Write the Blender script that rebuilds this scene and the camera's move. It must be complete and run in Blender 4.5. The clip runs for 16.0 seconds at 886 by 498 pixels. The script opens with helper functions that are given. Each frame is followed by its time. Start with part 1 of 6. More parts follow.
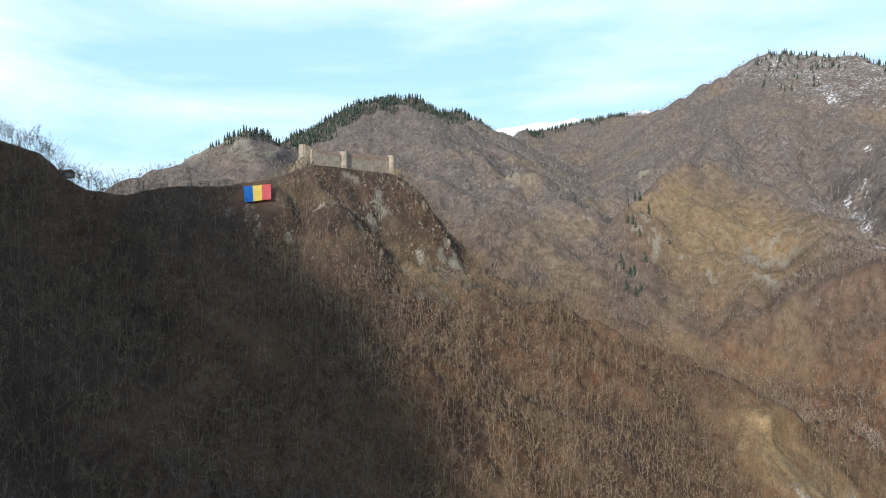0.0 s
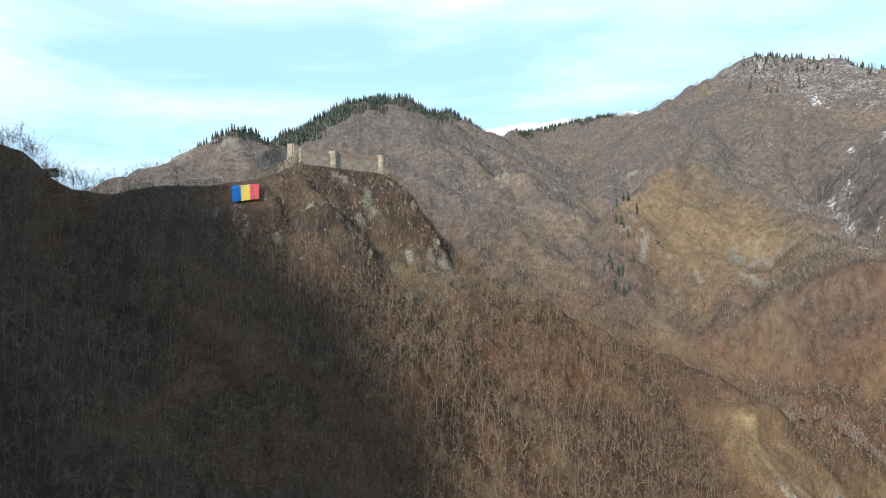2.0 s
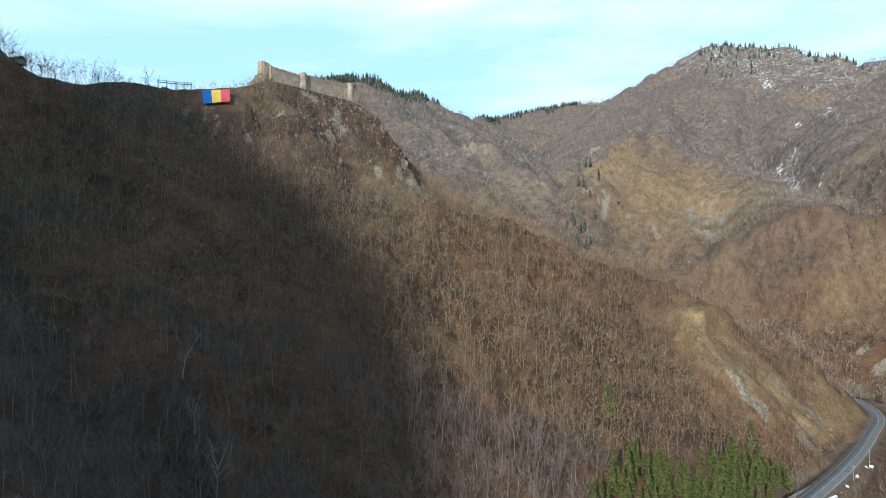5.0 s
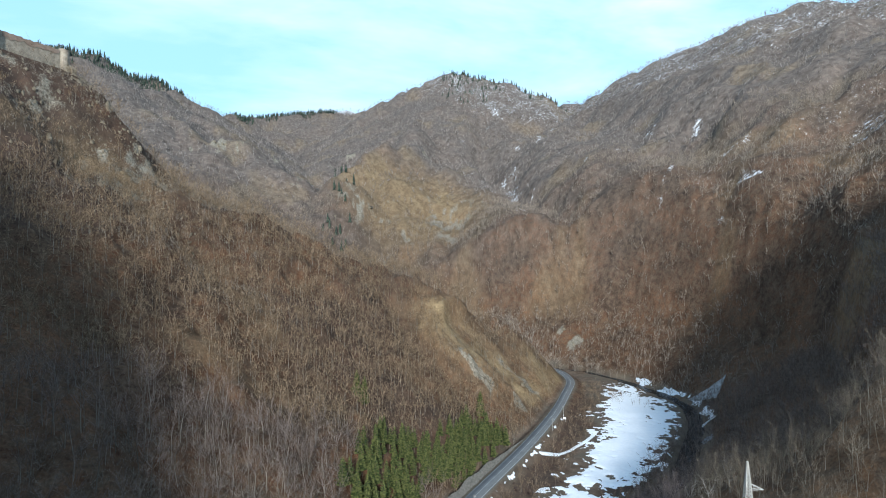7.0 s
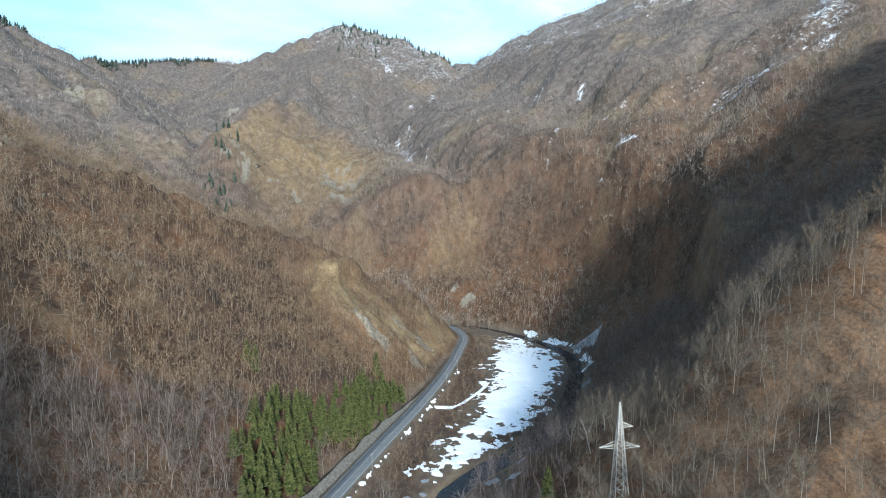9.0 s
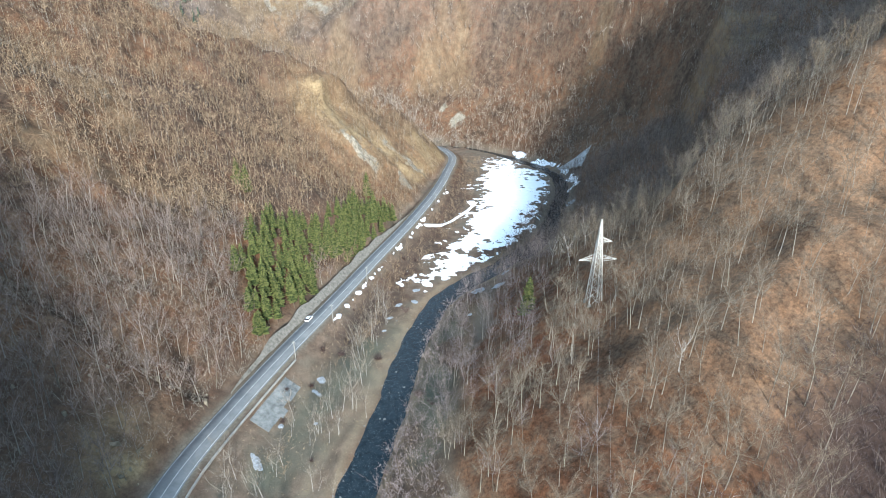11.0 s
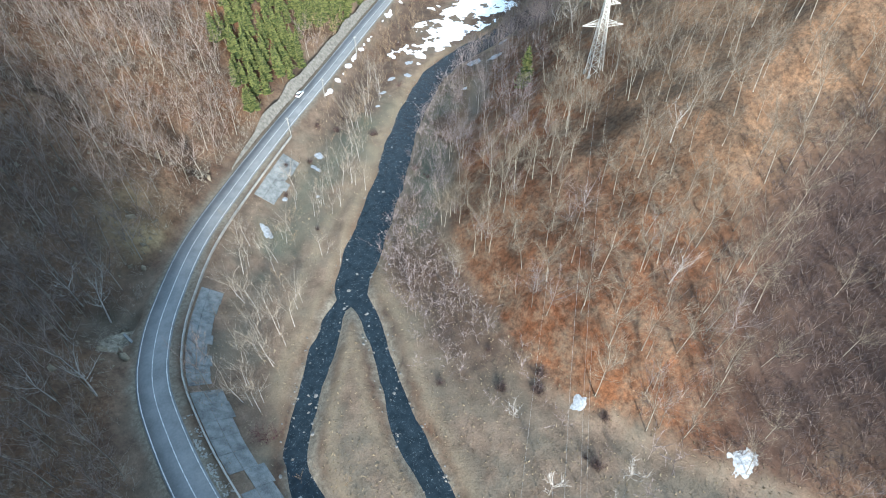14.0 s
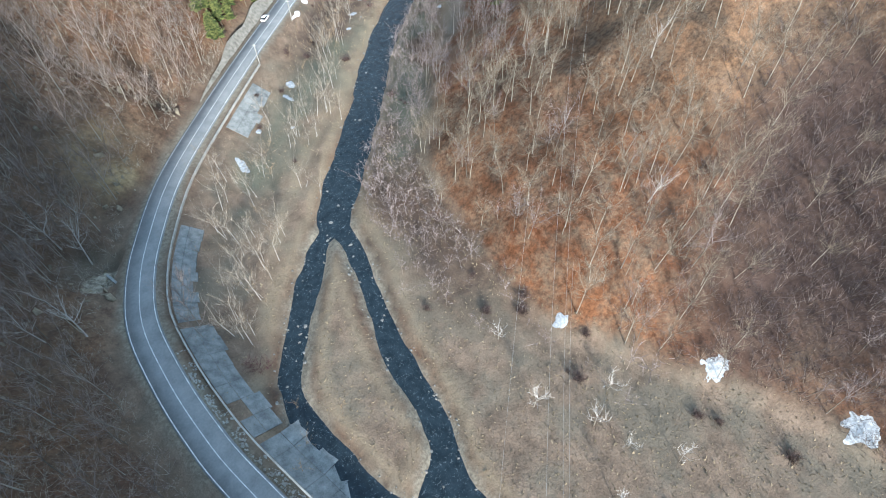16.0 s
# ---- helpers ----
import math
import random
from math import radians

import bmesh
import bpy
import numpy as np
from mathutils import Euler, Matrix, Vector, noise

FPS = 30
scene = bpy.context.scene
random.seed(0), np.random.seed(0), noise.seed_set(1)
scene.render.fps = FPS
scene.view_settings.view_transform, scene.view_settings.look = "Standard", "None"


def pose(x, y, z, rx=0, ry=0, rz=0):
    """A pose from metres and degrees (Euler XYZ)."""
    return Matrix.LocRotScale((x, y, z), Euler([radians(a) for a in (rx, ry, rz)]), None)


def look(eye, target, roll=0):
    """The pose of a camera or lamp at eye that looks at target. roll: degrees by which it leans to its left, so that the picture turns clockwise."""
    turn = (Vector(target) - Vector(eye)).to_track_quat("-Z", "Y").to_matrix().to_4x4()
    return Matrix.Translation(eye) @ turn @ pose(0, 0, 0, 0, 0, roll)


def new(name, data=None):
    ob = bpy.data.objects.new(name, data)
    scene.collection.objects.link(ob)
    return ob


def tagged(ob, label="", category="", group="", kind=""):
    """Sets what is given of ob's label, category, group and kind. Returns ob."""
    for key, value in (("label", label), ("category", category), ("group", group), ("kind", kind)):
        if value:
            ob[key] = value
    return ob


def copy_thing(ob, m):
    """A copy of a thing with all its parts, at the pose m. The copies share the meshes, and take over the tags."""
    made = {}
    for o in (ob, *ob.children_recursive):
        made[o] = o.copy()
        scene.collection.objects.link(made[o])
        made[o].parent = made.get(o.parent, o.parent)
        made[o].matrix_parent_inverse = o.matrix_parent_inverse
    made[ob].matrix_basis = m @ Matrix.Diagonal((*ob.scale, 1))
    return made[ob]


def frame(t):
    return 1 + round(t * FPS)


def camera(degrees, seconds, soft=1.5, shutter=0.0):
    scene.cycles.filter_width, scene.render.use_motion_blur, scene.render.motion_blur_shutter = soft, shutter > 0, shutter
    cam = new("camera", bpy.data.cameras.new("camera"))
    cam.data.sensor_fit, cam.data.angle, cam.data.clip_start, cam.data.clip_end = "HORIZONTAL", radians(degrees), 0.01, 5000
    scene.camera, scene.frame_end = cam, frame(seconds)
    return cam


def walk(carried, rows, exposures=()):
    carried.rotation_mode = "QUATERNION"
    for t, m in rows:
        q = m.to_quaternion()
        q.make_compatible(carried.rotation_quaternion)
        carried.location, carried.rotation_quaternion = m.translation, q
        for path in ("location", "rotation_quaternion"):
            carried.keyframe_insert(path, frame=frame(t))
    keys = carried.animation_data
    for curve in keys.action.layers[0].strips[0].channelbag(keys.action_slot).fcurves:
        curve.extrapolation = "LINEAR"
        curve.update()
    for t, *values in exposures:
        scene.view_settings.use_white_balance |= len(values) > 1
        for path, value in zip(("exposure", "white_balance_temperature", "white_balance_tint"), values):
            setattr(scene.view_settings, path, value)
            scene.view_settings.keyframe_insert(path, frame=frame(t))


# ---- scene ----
cam = camera(78.5, 16.0, 1.05)
METRES, EYE, TILT, LEAN, TURN = 84.0, 176.0, 0.0, 0.0, 0.0
ROWS = [
    (0.0, 0.0, 0.0, 0.0, 0.0, 0.0, -0.0),
    (0.5, -0.0007, 0.0018, 0.002, -0.21, 0.04, 0.03),
    (1.0, -0.0013, 0.0035, 0.0046, -0.48, 0.07, 0.05),
    (1.5, -0.0006, 0.0044, 0.0095, -0.79, -0.0, 0.04),
    (2.0, 0.0027, 0.0008, 0.0023, -1.09, -0.03, -0.03),
    (2.5, 0.0069, -0.0029, -0.0809, -1.44, -0.1, -0.01),
    (3.0, 0.0106, -0.0058, -0.2316, -1.85, -0.19, 0.07),
    (3.5, 0.0144, -0.0094, -0.3781, -2.17, -0.24, 0.05),
    (6.0, -0.0108, -0.2145, -0.8188, -12.41, 0.96, -0.3),
    (6.5, 0.0023, -0.2066, -0.8239, -20.41, 1.09, 0.04),
    (7.0, 0.018, -0.1985, -0.822, -29.65, 1.0, 0.25),
    (7.5, 0.0325, -0.1891, -0.8194, -37.17, 0.85, 0.44),
    (8.0, 0.038, -0.1847, -0.8177, -39.36, 0.77, 0.46),
    (10.5, 0.0323, -0.1807, -0.8191, -41.96, -16.89, 0.48),
    (11.0, 0.0272, -0.1832, -0.8203, -41.91, -22.04, 0.51),
    (11.5, 0.0229, -0.1863, -0.823, -41.88, -26.32, 0.53),
    (12.0, 0.0191, -0.1866, -0.8234, -41.9, -30.34, 0.56),
    (12.5, 0.0163, -0.1875, -0.8243, -41.95, -34.33, 0.61),
    (13.0, 0.0141, -0.1882, -0.8245, -42.11, -38.34, 0.59),
    (13.5, 0.0111, -0.19, -0.8249, -42.37, -42.06, 0.64),
    (14.0, 0.0091, -0.1913, -0.8251, -42.82, -45.16, 0.65),
    (14.5, 0.0067, -0.1936, -0.8259, -43.41, -47.75, 0.67),
    (15.0, 0.0057, -0.1936, -0.8257, -44.11, -49.32, 0.72),
    (15.5, 0.0053, -0.1939, -0.8254, -45.09, -50.98, 0.72),
    (16.0, 0.0046, -0.1943, -0.8253, -45.85, -52.71, 0.75),
]
walk(cam, [(t, pose(0, 0, EYE, TILT, LEAN, TURN) @ pose(METRES * x, METRES * y, METRES * z, 90 + pitch, roll, yaw)) for t, x, y, z, yaw, pitch, roll in ROWS],
     [(0.0, 0.2, 6400, 11), (3.5, 0.28, 6350, 9), (6.0, 0.27, 6000, 7), (8.0, 0.22, 5680, 5), (10.5, 1.2, 5870, 6), (11.5, 1.34, 5910, 7), (13.0, 1.5, 5950, 7), (16.0, 1.62, 5970, 8)])

# ---- light ----
SUN_AZ, SUN_EL = radians(208.5), radians(20.7)      # compass way to the sun from +y clockwise, and its height
to_sun = Vector((math.sin(SUN_AZ) * math.cos(SUN_EL), math.cos(SUN_AZ) * math.cos(SUN_EL), math.sin(SUN_EL)))
sun = new("sun", bpy.data.lights.new("sun", "SUN"))
sun.data.energy, sun.data.angle, sun.data.color = 4.7, radians(4.0), (1.0, 0.93, 0.83)
sun.matrix_world = look(to_sun * 3000, (0, 0, 0))

world = bpy.data.worlds.new("sky")
scene.world = world
world.use_nodes = True
wn, wl = world.node_tree.nodes, world.node_tree.links
wn.clear()
w_out, w_bg = wn.new("ShaderNodeOutputWorld"), wn.new("ShaderNodeBackground")
w_sky = wn.new("ShaderNodeTexSky")
w_sky.sky_type, w_sky.sun_disc, w_sky.sun_elevation, w_sky.sun_rotation = "NISHITA", False, SUN_EL, SUN_AZ
w_sky.altitude, w_sky.dust_density, w_sky.ozone_density = 700, 0.6, 1.0
w_tc, w_map, w_noise, w_ramp, w_mix = (wn.new("ShaderNodeTexCoord"), wn.new("ShaderNodeMapping"), wn.new("ShaderNodeTexNoise"),
                                       wn.new("ShaderNodeValToRGB"), wn.new("ShaderNodeMixRGB"))
w_map.inputs["Rotation"].default_value = (0.0, radians(-24), radians(20))
w_map.inputs["Scale"].default_value = (0.9, 1.4, 4.6)
w_noise.inputs["Scale"].default_value, w_noise.inputs["Detail"].default_value, w_noise.inputs["Roughness"].default_value = 1.5, 6, 0.55
w_noise.inputs["Distortion"].default_value = 0.4
w_ramp.color_ramp.elements[0].position, w_ramp.color_ramp.elements[1].position = 0.39, 0.74
w_mix.inputs[2].default_value = (8.4, 9.15, 10.0, 1)        # bright thin cloud
wl.new(w_tc.outputs["Generated"], w_map.inputs["Vector"])
wl.new(w_map.outputs["Vector"], w_noise.inputs["Vector"])
wl.new(w_noise.outputs["Fac"], w_ramp.inputs["Fac"])
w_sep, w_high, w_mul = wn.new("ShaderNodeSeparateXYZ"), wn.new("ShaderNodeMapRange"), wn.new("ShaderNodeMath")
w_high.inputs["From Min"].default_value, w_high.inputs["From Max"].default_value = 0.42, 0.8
w_high.inputs["To Min"].default_value, w_high.inputs["To Max"].default_value = 1.0, 0.3      # cloud is densest low; thinned overhead, out of view, to cut fill light
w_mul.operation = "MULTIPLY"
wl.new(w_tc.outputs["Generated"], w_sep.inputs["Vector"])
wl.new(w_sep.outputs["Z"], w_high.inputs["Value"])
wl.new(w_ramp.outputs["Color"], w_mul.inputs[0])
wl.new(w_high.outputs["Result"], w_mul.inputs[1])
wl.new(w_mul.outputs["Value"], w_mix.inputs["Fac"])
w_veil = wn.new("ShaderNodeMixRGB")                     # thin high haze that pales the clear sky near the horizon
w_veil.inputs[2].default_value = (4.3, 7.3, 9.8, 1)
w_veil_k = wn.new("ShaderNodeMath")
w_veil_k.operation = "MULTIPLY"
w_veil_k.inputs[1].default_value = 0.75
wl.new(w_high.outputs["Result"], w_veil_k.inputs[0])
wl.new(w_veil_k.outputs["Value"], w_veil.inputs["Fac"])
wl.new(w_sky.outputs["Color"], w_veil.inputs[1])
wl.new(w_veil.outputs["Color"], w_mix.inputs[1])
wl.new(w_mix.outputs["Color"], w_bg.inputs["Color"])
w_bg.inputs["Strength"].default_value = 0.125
wl.new(w_bg.outputs["Background"], w_out.inputs["Surface"])

# ---- small tools ----


def hash2(ix, iy, seed):
    n = (ix * 374761393 + iy * 668265263 + seed * 144665) & 0x7FFFFFFF
    n = ((n ^ (n >> 13)) * 1274126177) & 0x7FFFFFFF
    return ((n ^ (n >> 16)) & 0xFFFF) / 65535.0


def vnoise(x, y, seed=0):
    """Smooth value noise, -1 to 1, cell size 1."""
    x, y = np.asarray(x, float), np.asarray(y, float)
    ix, iy = np.floor(x).astype(np.int64), np.floor(y).astype(np.int64)
    fx, fy = x - ix, y - iy
    fx, fy = fx * fx * fx * (fx * (fx * 6 - 15) + 10), fy * fy * fy * (fy * (fy * 6 - 15) + 10)
    a, b = hash2(ix, iy, seed), hash2(ix + 1, iy, seed)
    c, d = hash2(ix, iy + 1, seed), hash2(ix + 1, iy + 1, seed)
    return 2 * ((a * (1 - fx) + b * fx) * (1 - fy) + (c * (1 - fx) + d * fx) * fy) - 1


def fbm(x, y, size, octaves=4, seed=0, gain=0.5):
    out, amp = 0.0, 1.0
    for i in range(octaves):
        c, s = math.cos(1.3 * i + 0.4), math.sin(1.3 * i + 0.4)
        out = out + amp * vnoise((x * c - y * s) / size, (x * s + y * c) / size, seed + 17 * i)
        size, amp = size / 2.03, amp * gain
    return out


def smooth(a, b, v):
    t = np.clip((np.asarray(v, float) - a) / (b - a), 0, 1)
    return t * t * (3 - 2 * t)


def line_distance(x, y, pts):
    """Distance to a polyline, its length run so far, and the side (positive: to the left of its way)."""
    best, run, side = np.full(np.shape(x), 1e9), np.zeros(np.shape(x)), np.zeros(np.shape(x))
    start = 0.0
    for a, b in zip(pts, pts[1:]):
        dx, dy = b[0] - a[0], b[1] - a[1]
        ln = math.hypot(dx, dy)
        t = np.clip(((x - a[0]) * dx + (y - a[1]) * dy) / ln ** 2, 0, 1)
        d = np.hypot(x - a[0] - t * dx, y - a[1] - t * dy)
        near = d < best
        best, run = np.where(near, d, best), np.where(near, start + t * ln, run)
        side = np.where(near, np.sign(dx * (y - a[1]) - dy * (x - a[0])), side)
        start += ln
    return best, run, side


def ridge(x, y, nodes, steep, steep_for, slope):
    """A mountain crest through the nodes (x, y, height), steep at first and then with an even slope."""
    out = np.full(np.shape(x), -1e9)
    for a, b in zip(nodes, nodes[1:]):
        dx, dy = b[0] - a[0], b[1] - a[1]
        t = np.clip(((x - a[0]) * dx + (y - a[1]) * dy) / (dx * dx + dy * dy), 0, 1)
        d = np.sqrt((x - a[0] - t * dx) ** 2 + (y - a[1] - t * dy) ** 2 + 20.0) - 4.47
        out = np.maximum(out, a[2] + t * (b[2] - a[2]) - steep * np.minimum(d, steep_for) - slope * np.maximum(d - steep_for, 0))
    return out


def spline(pts, step):
    """Even points along a smooth curve through pts."""
    p = [Vector(q) for q in pts]
    p = [2 * p[0] - p[1]] + p + [2 * p[-1] - p[-2]]
    fine = []
    for i in range(1, len(p) - 2):
        for k in range(24):
            t = k / 24
            fine.append(0.5 * (2 * p[i] + (p[i + 1] - p[i - 1]) * t + (2 * p[i - 1] - 5 * p[i] + 4 * p[i + 1] - p[i + 2]) * t * t
                               + (3 * p[i] - p[i - 1] - 3 * p[i + 1] + p[i + 2]) * t ** 3))
    fine.append(p[-2])
    out, need = [fine[0]], step
    for a, b in zip(fine, fine[1:]):
        ln = (b - a).length
        while ln >= need:
            a = a + (b - a) * (need / ln)
            out.append(a)
            ln, need = (b - a).length, step
        need -= ln
    return out


# ---- the plan of the valley ----
ROAD = [(8, -70), (-3, -10), (-7.5, 29), (-8, 45), (-7, 60), (-4.5, 75), (1, 87), (9, 98), (23, 113), (44, 129), (73, 149), (104, 169), (143, 195),
        (196, 230), (247, 267), (292, 304), (335, 345), (352, 392), (325, 445), (270, 520)]
RIVER = [(285, 540), (345, 455), (388, 400), (396, 355), (388, 300), (370, 255), (335, 222), (285, 190), (240, 166), (195, 158), (152, 151),
         (118, 131), (92, 110), (68, 91), (50, 76), (46, 71)]
BRANCH_W = [(54, 80), (50, 76), (39, 69), (28, 60), (17, 50), (10, 41), (7.5, 32), (8, 22), (8, 12), (14, -10), (20, -60)]
BRANCH_E = [(54, 80), (50, 76), (45, 62), (41, 52), (36.5, 42), (32, 30), (28.5, 17), (25.5, 10), (21, 0), (19, -30), (20, -60), (24, -150), (10, -400)]
BRANCH_S = [(24, 8), (14, 3), (8, -5)]
ROAD_LINE = [tuple(p) for p in spline([(x, y, 0) for x, y in ROAD], 3.0)]
WATER_LINES = [[tuple(p) for p in spline([(x, y, 0) for x, y in w], 4.0)] for w in (RIVER, BRANCH_W, BRANCH_E, BRANCH_S)]
WATER_HALF = (4.6, 2.2, 2.5, 1.6)
WATER_Z = -7.6
# the flat of the valley: x, y, half width
FLAT = [(60, -400, 38), (48, -120, 42), (34, -40, 42), (26, 0, 36), (30, 40, 31), (48, 90, 29), (95, 130, 28), (150, 175, 30), (235, 218, 36), (325, 270, 42), (372, 330, 24), (340, 445, 12), (275, 540, 10)]
AXIS = [(10, -600), (20, -100), (40, 60), (150, 175), (300, 240), (370, 330), (330, 450), (270, 560)]

# the crest that carries the saddle, the banner and the castle
CREST = [(-420, 320, 330), (-320, 300, 286), (-247, 301, 240), (-223, 296, 226), (-210, 297, 215), (-195, 295, 208), (-179, 295, 206), (-165, 302, 209), (-150, 312, 213), (-135, 328, 215), (-115, 342, 220.5),
         (-107, 364, 231), (-98, 374, 235), (-71, 400, 236), (-40, 429, 237.5)]
RIDGES = [
    # nodes, steepness at the crest, for how many metres, slope after that
    (CREST[:12], 1.15, 35, 0.83),
    (CREST[11:], 1.25, 60, 0.73),
    ([(-114, 386, 231), (-80, 422, 233), (-52, 446, 234)], 1.2, 60, 0.73),
    ([(-16, 404, 176), (14, 356, 152), (88, 388, 136), (145, 378, 101), (180, 352, 84), (232, 318, 62), (250, 302, 38)], 1.0, 40, 0.8),
    # unseen hill behind, shaped so that its shadow falls over the left slope
    ([(-420, 320, 335), (-370, 200, 370), (-330, 60, 378), (-282, -2, 336), (-203, -42, 258), (-178, -55, 242), (-150, -70, 188), (-104, -92, 100), (-86, -99, 62), (-72, -108, 25)], 1.7, 300, 1.2),
    ([(-330, 60, 340), (-440, -160, 240), (-540, -600, 90)], 1.1, 300, 1.0),
    ([(-330, 210, 300), (-230, 170, 175), (-130, 130, 75), (-70, 110, 38)], 0.8, 100, 0.7),
    ([(300, -42, 215), (234, 28, 103), (222, 54, 72), (207, 80, 46), (188, 102, 22)], 0.95, 40, 0.85),
    # unseen steep ridge, raised to throw the shadow across the river slope
    ([(900, -300, 480), (700, -260, 410), (500, -200, 405), (390, -95, 295), (304, -46, 220)], 1.6, 160, 0.9),
    ([(380, -95, 250), (290, -300, 240), (260, -600, 260)], 0.95, 60, 0.85),
    ([(424, 412, 6), (440, 470, 58), (438, 560, 88), (470, 690, 150), (524, 800, 220), (511, 880, 290), (478, 950, 343), (681, 1323, 514), (980, 1614, 750)], 0.95, 60, 1.0),
    ([(238, 660, 104), (220, 722, 145), (298, 835, 248), (431, 943, 330)], 0.8, 50, 0.85),
    ([(638, 1986, 636), (747, 1841, 632), (867, 1733, 712), (980, 1614, 765), (1022, 1468, 690), (1139, 1316, 630), (1295, 1378, 630), (1363, 1451, 658)], 0.6, 150, 0.65),
    ([(1363, 1451, 658), (1307, 1225, 640), (1315, 900, 678), (1296, 641, 668), (1254, 492, 628), (1207, 320, 582), (1100, 100, 520)], 0.55, 150, 0.6),
    ([(1100, 100, 480), (836, 152, 395), (807, 191, 373), (765, 228, 342), (707, 271, 310), (645, 312, 270), (578, 348, 223), (500, 387, 176), (546, 570, 205), (700, 800, 330), (1000, 1000, 520)], 0.85, 60, 0.85),
    ([(-700, 800, 200), (-473, 937, 285), (-437, 988, 340), (-371, 1035, 398), (-329, 1154, 404), (-264, 1375, 515), (-131, 1494, 605), (26, 1550, 570), (152, 1693, 530), (361, 1967, 600), (548, 1976, 648), (799, 1888, 670), (980, 1614, 740)], 0.6, 120, 0.55),
    ([(26, 1550, 545), (60, 1200, 400), (95, 960, 305), (160, 990, 322), (220, 934, 262), (205, 800, 140)], 0.7, 60, 0.6),
    ([(-371, 1035, 396), (-250, 760, 250), (-60, 600, 150)], 0.7, 40, 0.7),
    ([(-1500, 3900, 800), (480, 3971, 1070), (1357, 3763, 1141), (2600, 3400, 900)], 0.5, 300, 0.45),
]
# gullies that cut the slopes: nodes (x, y), depth, half width
GULLIES = [
    ([(15, 340), (60, 280), (60, 200)], 6, 14),
    ([(-70, 160), (-30, 125), (-9, 102), (-2, 94)], 8, 6),
    ([(0, 190), (25, 155), (36, 138)], 6, 6),
    ([(200, 290), (160, 260), (130, 200)], 5, 14),
    ([(-150, 250), (-60, 190), (-20, 150)], 8, 16),
    ([(430, 700), (350, 560), (330, 480)], 14, 26),
    ([(330, 800), (300, 680), (280, 590)], 18, 30),
    ([(700, 450), (560, 360), (430, 270)], 14, 22),
    ([(780, 330), (600, 250), (430, 210)], 16, 24),
    ([(170, 20), (110, 30), (70, 20)], 1.5, 12),
    ([(455, 450), (492, 560), (525, 670), (585, 780), (690, 1000), (820, 1200)], 32, 26),
    ([(1250, 1350), (900, 900), (740, 620), (640, 440)], 40, 60),
]


SPUR = [(-89, 367, 227), (-77, 358, 213), (-68, 354, 201), (-58, 353, 188), (-49, 351, 174), (-39, 344, 157), (-29, 322, 143)]
CLEFT = [(-84, 374), (-72, 369), (-61, 366), (-52, 365), (-43, 362), (-34, 352), (-24, 328)]
PITS = [[(-1, 99), (-6, 105)], [(37, 139), (41, 146), (40, 150)]]


def flat_distance(x, y):
    """How far a place lies outside the flat of the valley; negative inside."""
    out = np.full(np.shape(x), 1e9)
    for a, b in zip(FLAT, FLAT[1:]):
        dx, dy = b[0] - a[0], b[1] - a[1]
        t = np.clip(((x - a[0]) * dx + (y - a[1]) * dy) / (dx * dx + dy * dy), 0, 1)
        out = np.minimum(out, np.hypot(x - a[0] - t * dx, y - a[1] - t * dy) - a[2] - t * (b[2] - a[2]))
    road, _, side = line_distance(x, y, ROAD_LINE)
    return np.where(side > 0, np.maximum(out, road - 4), out)


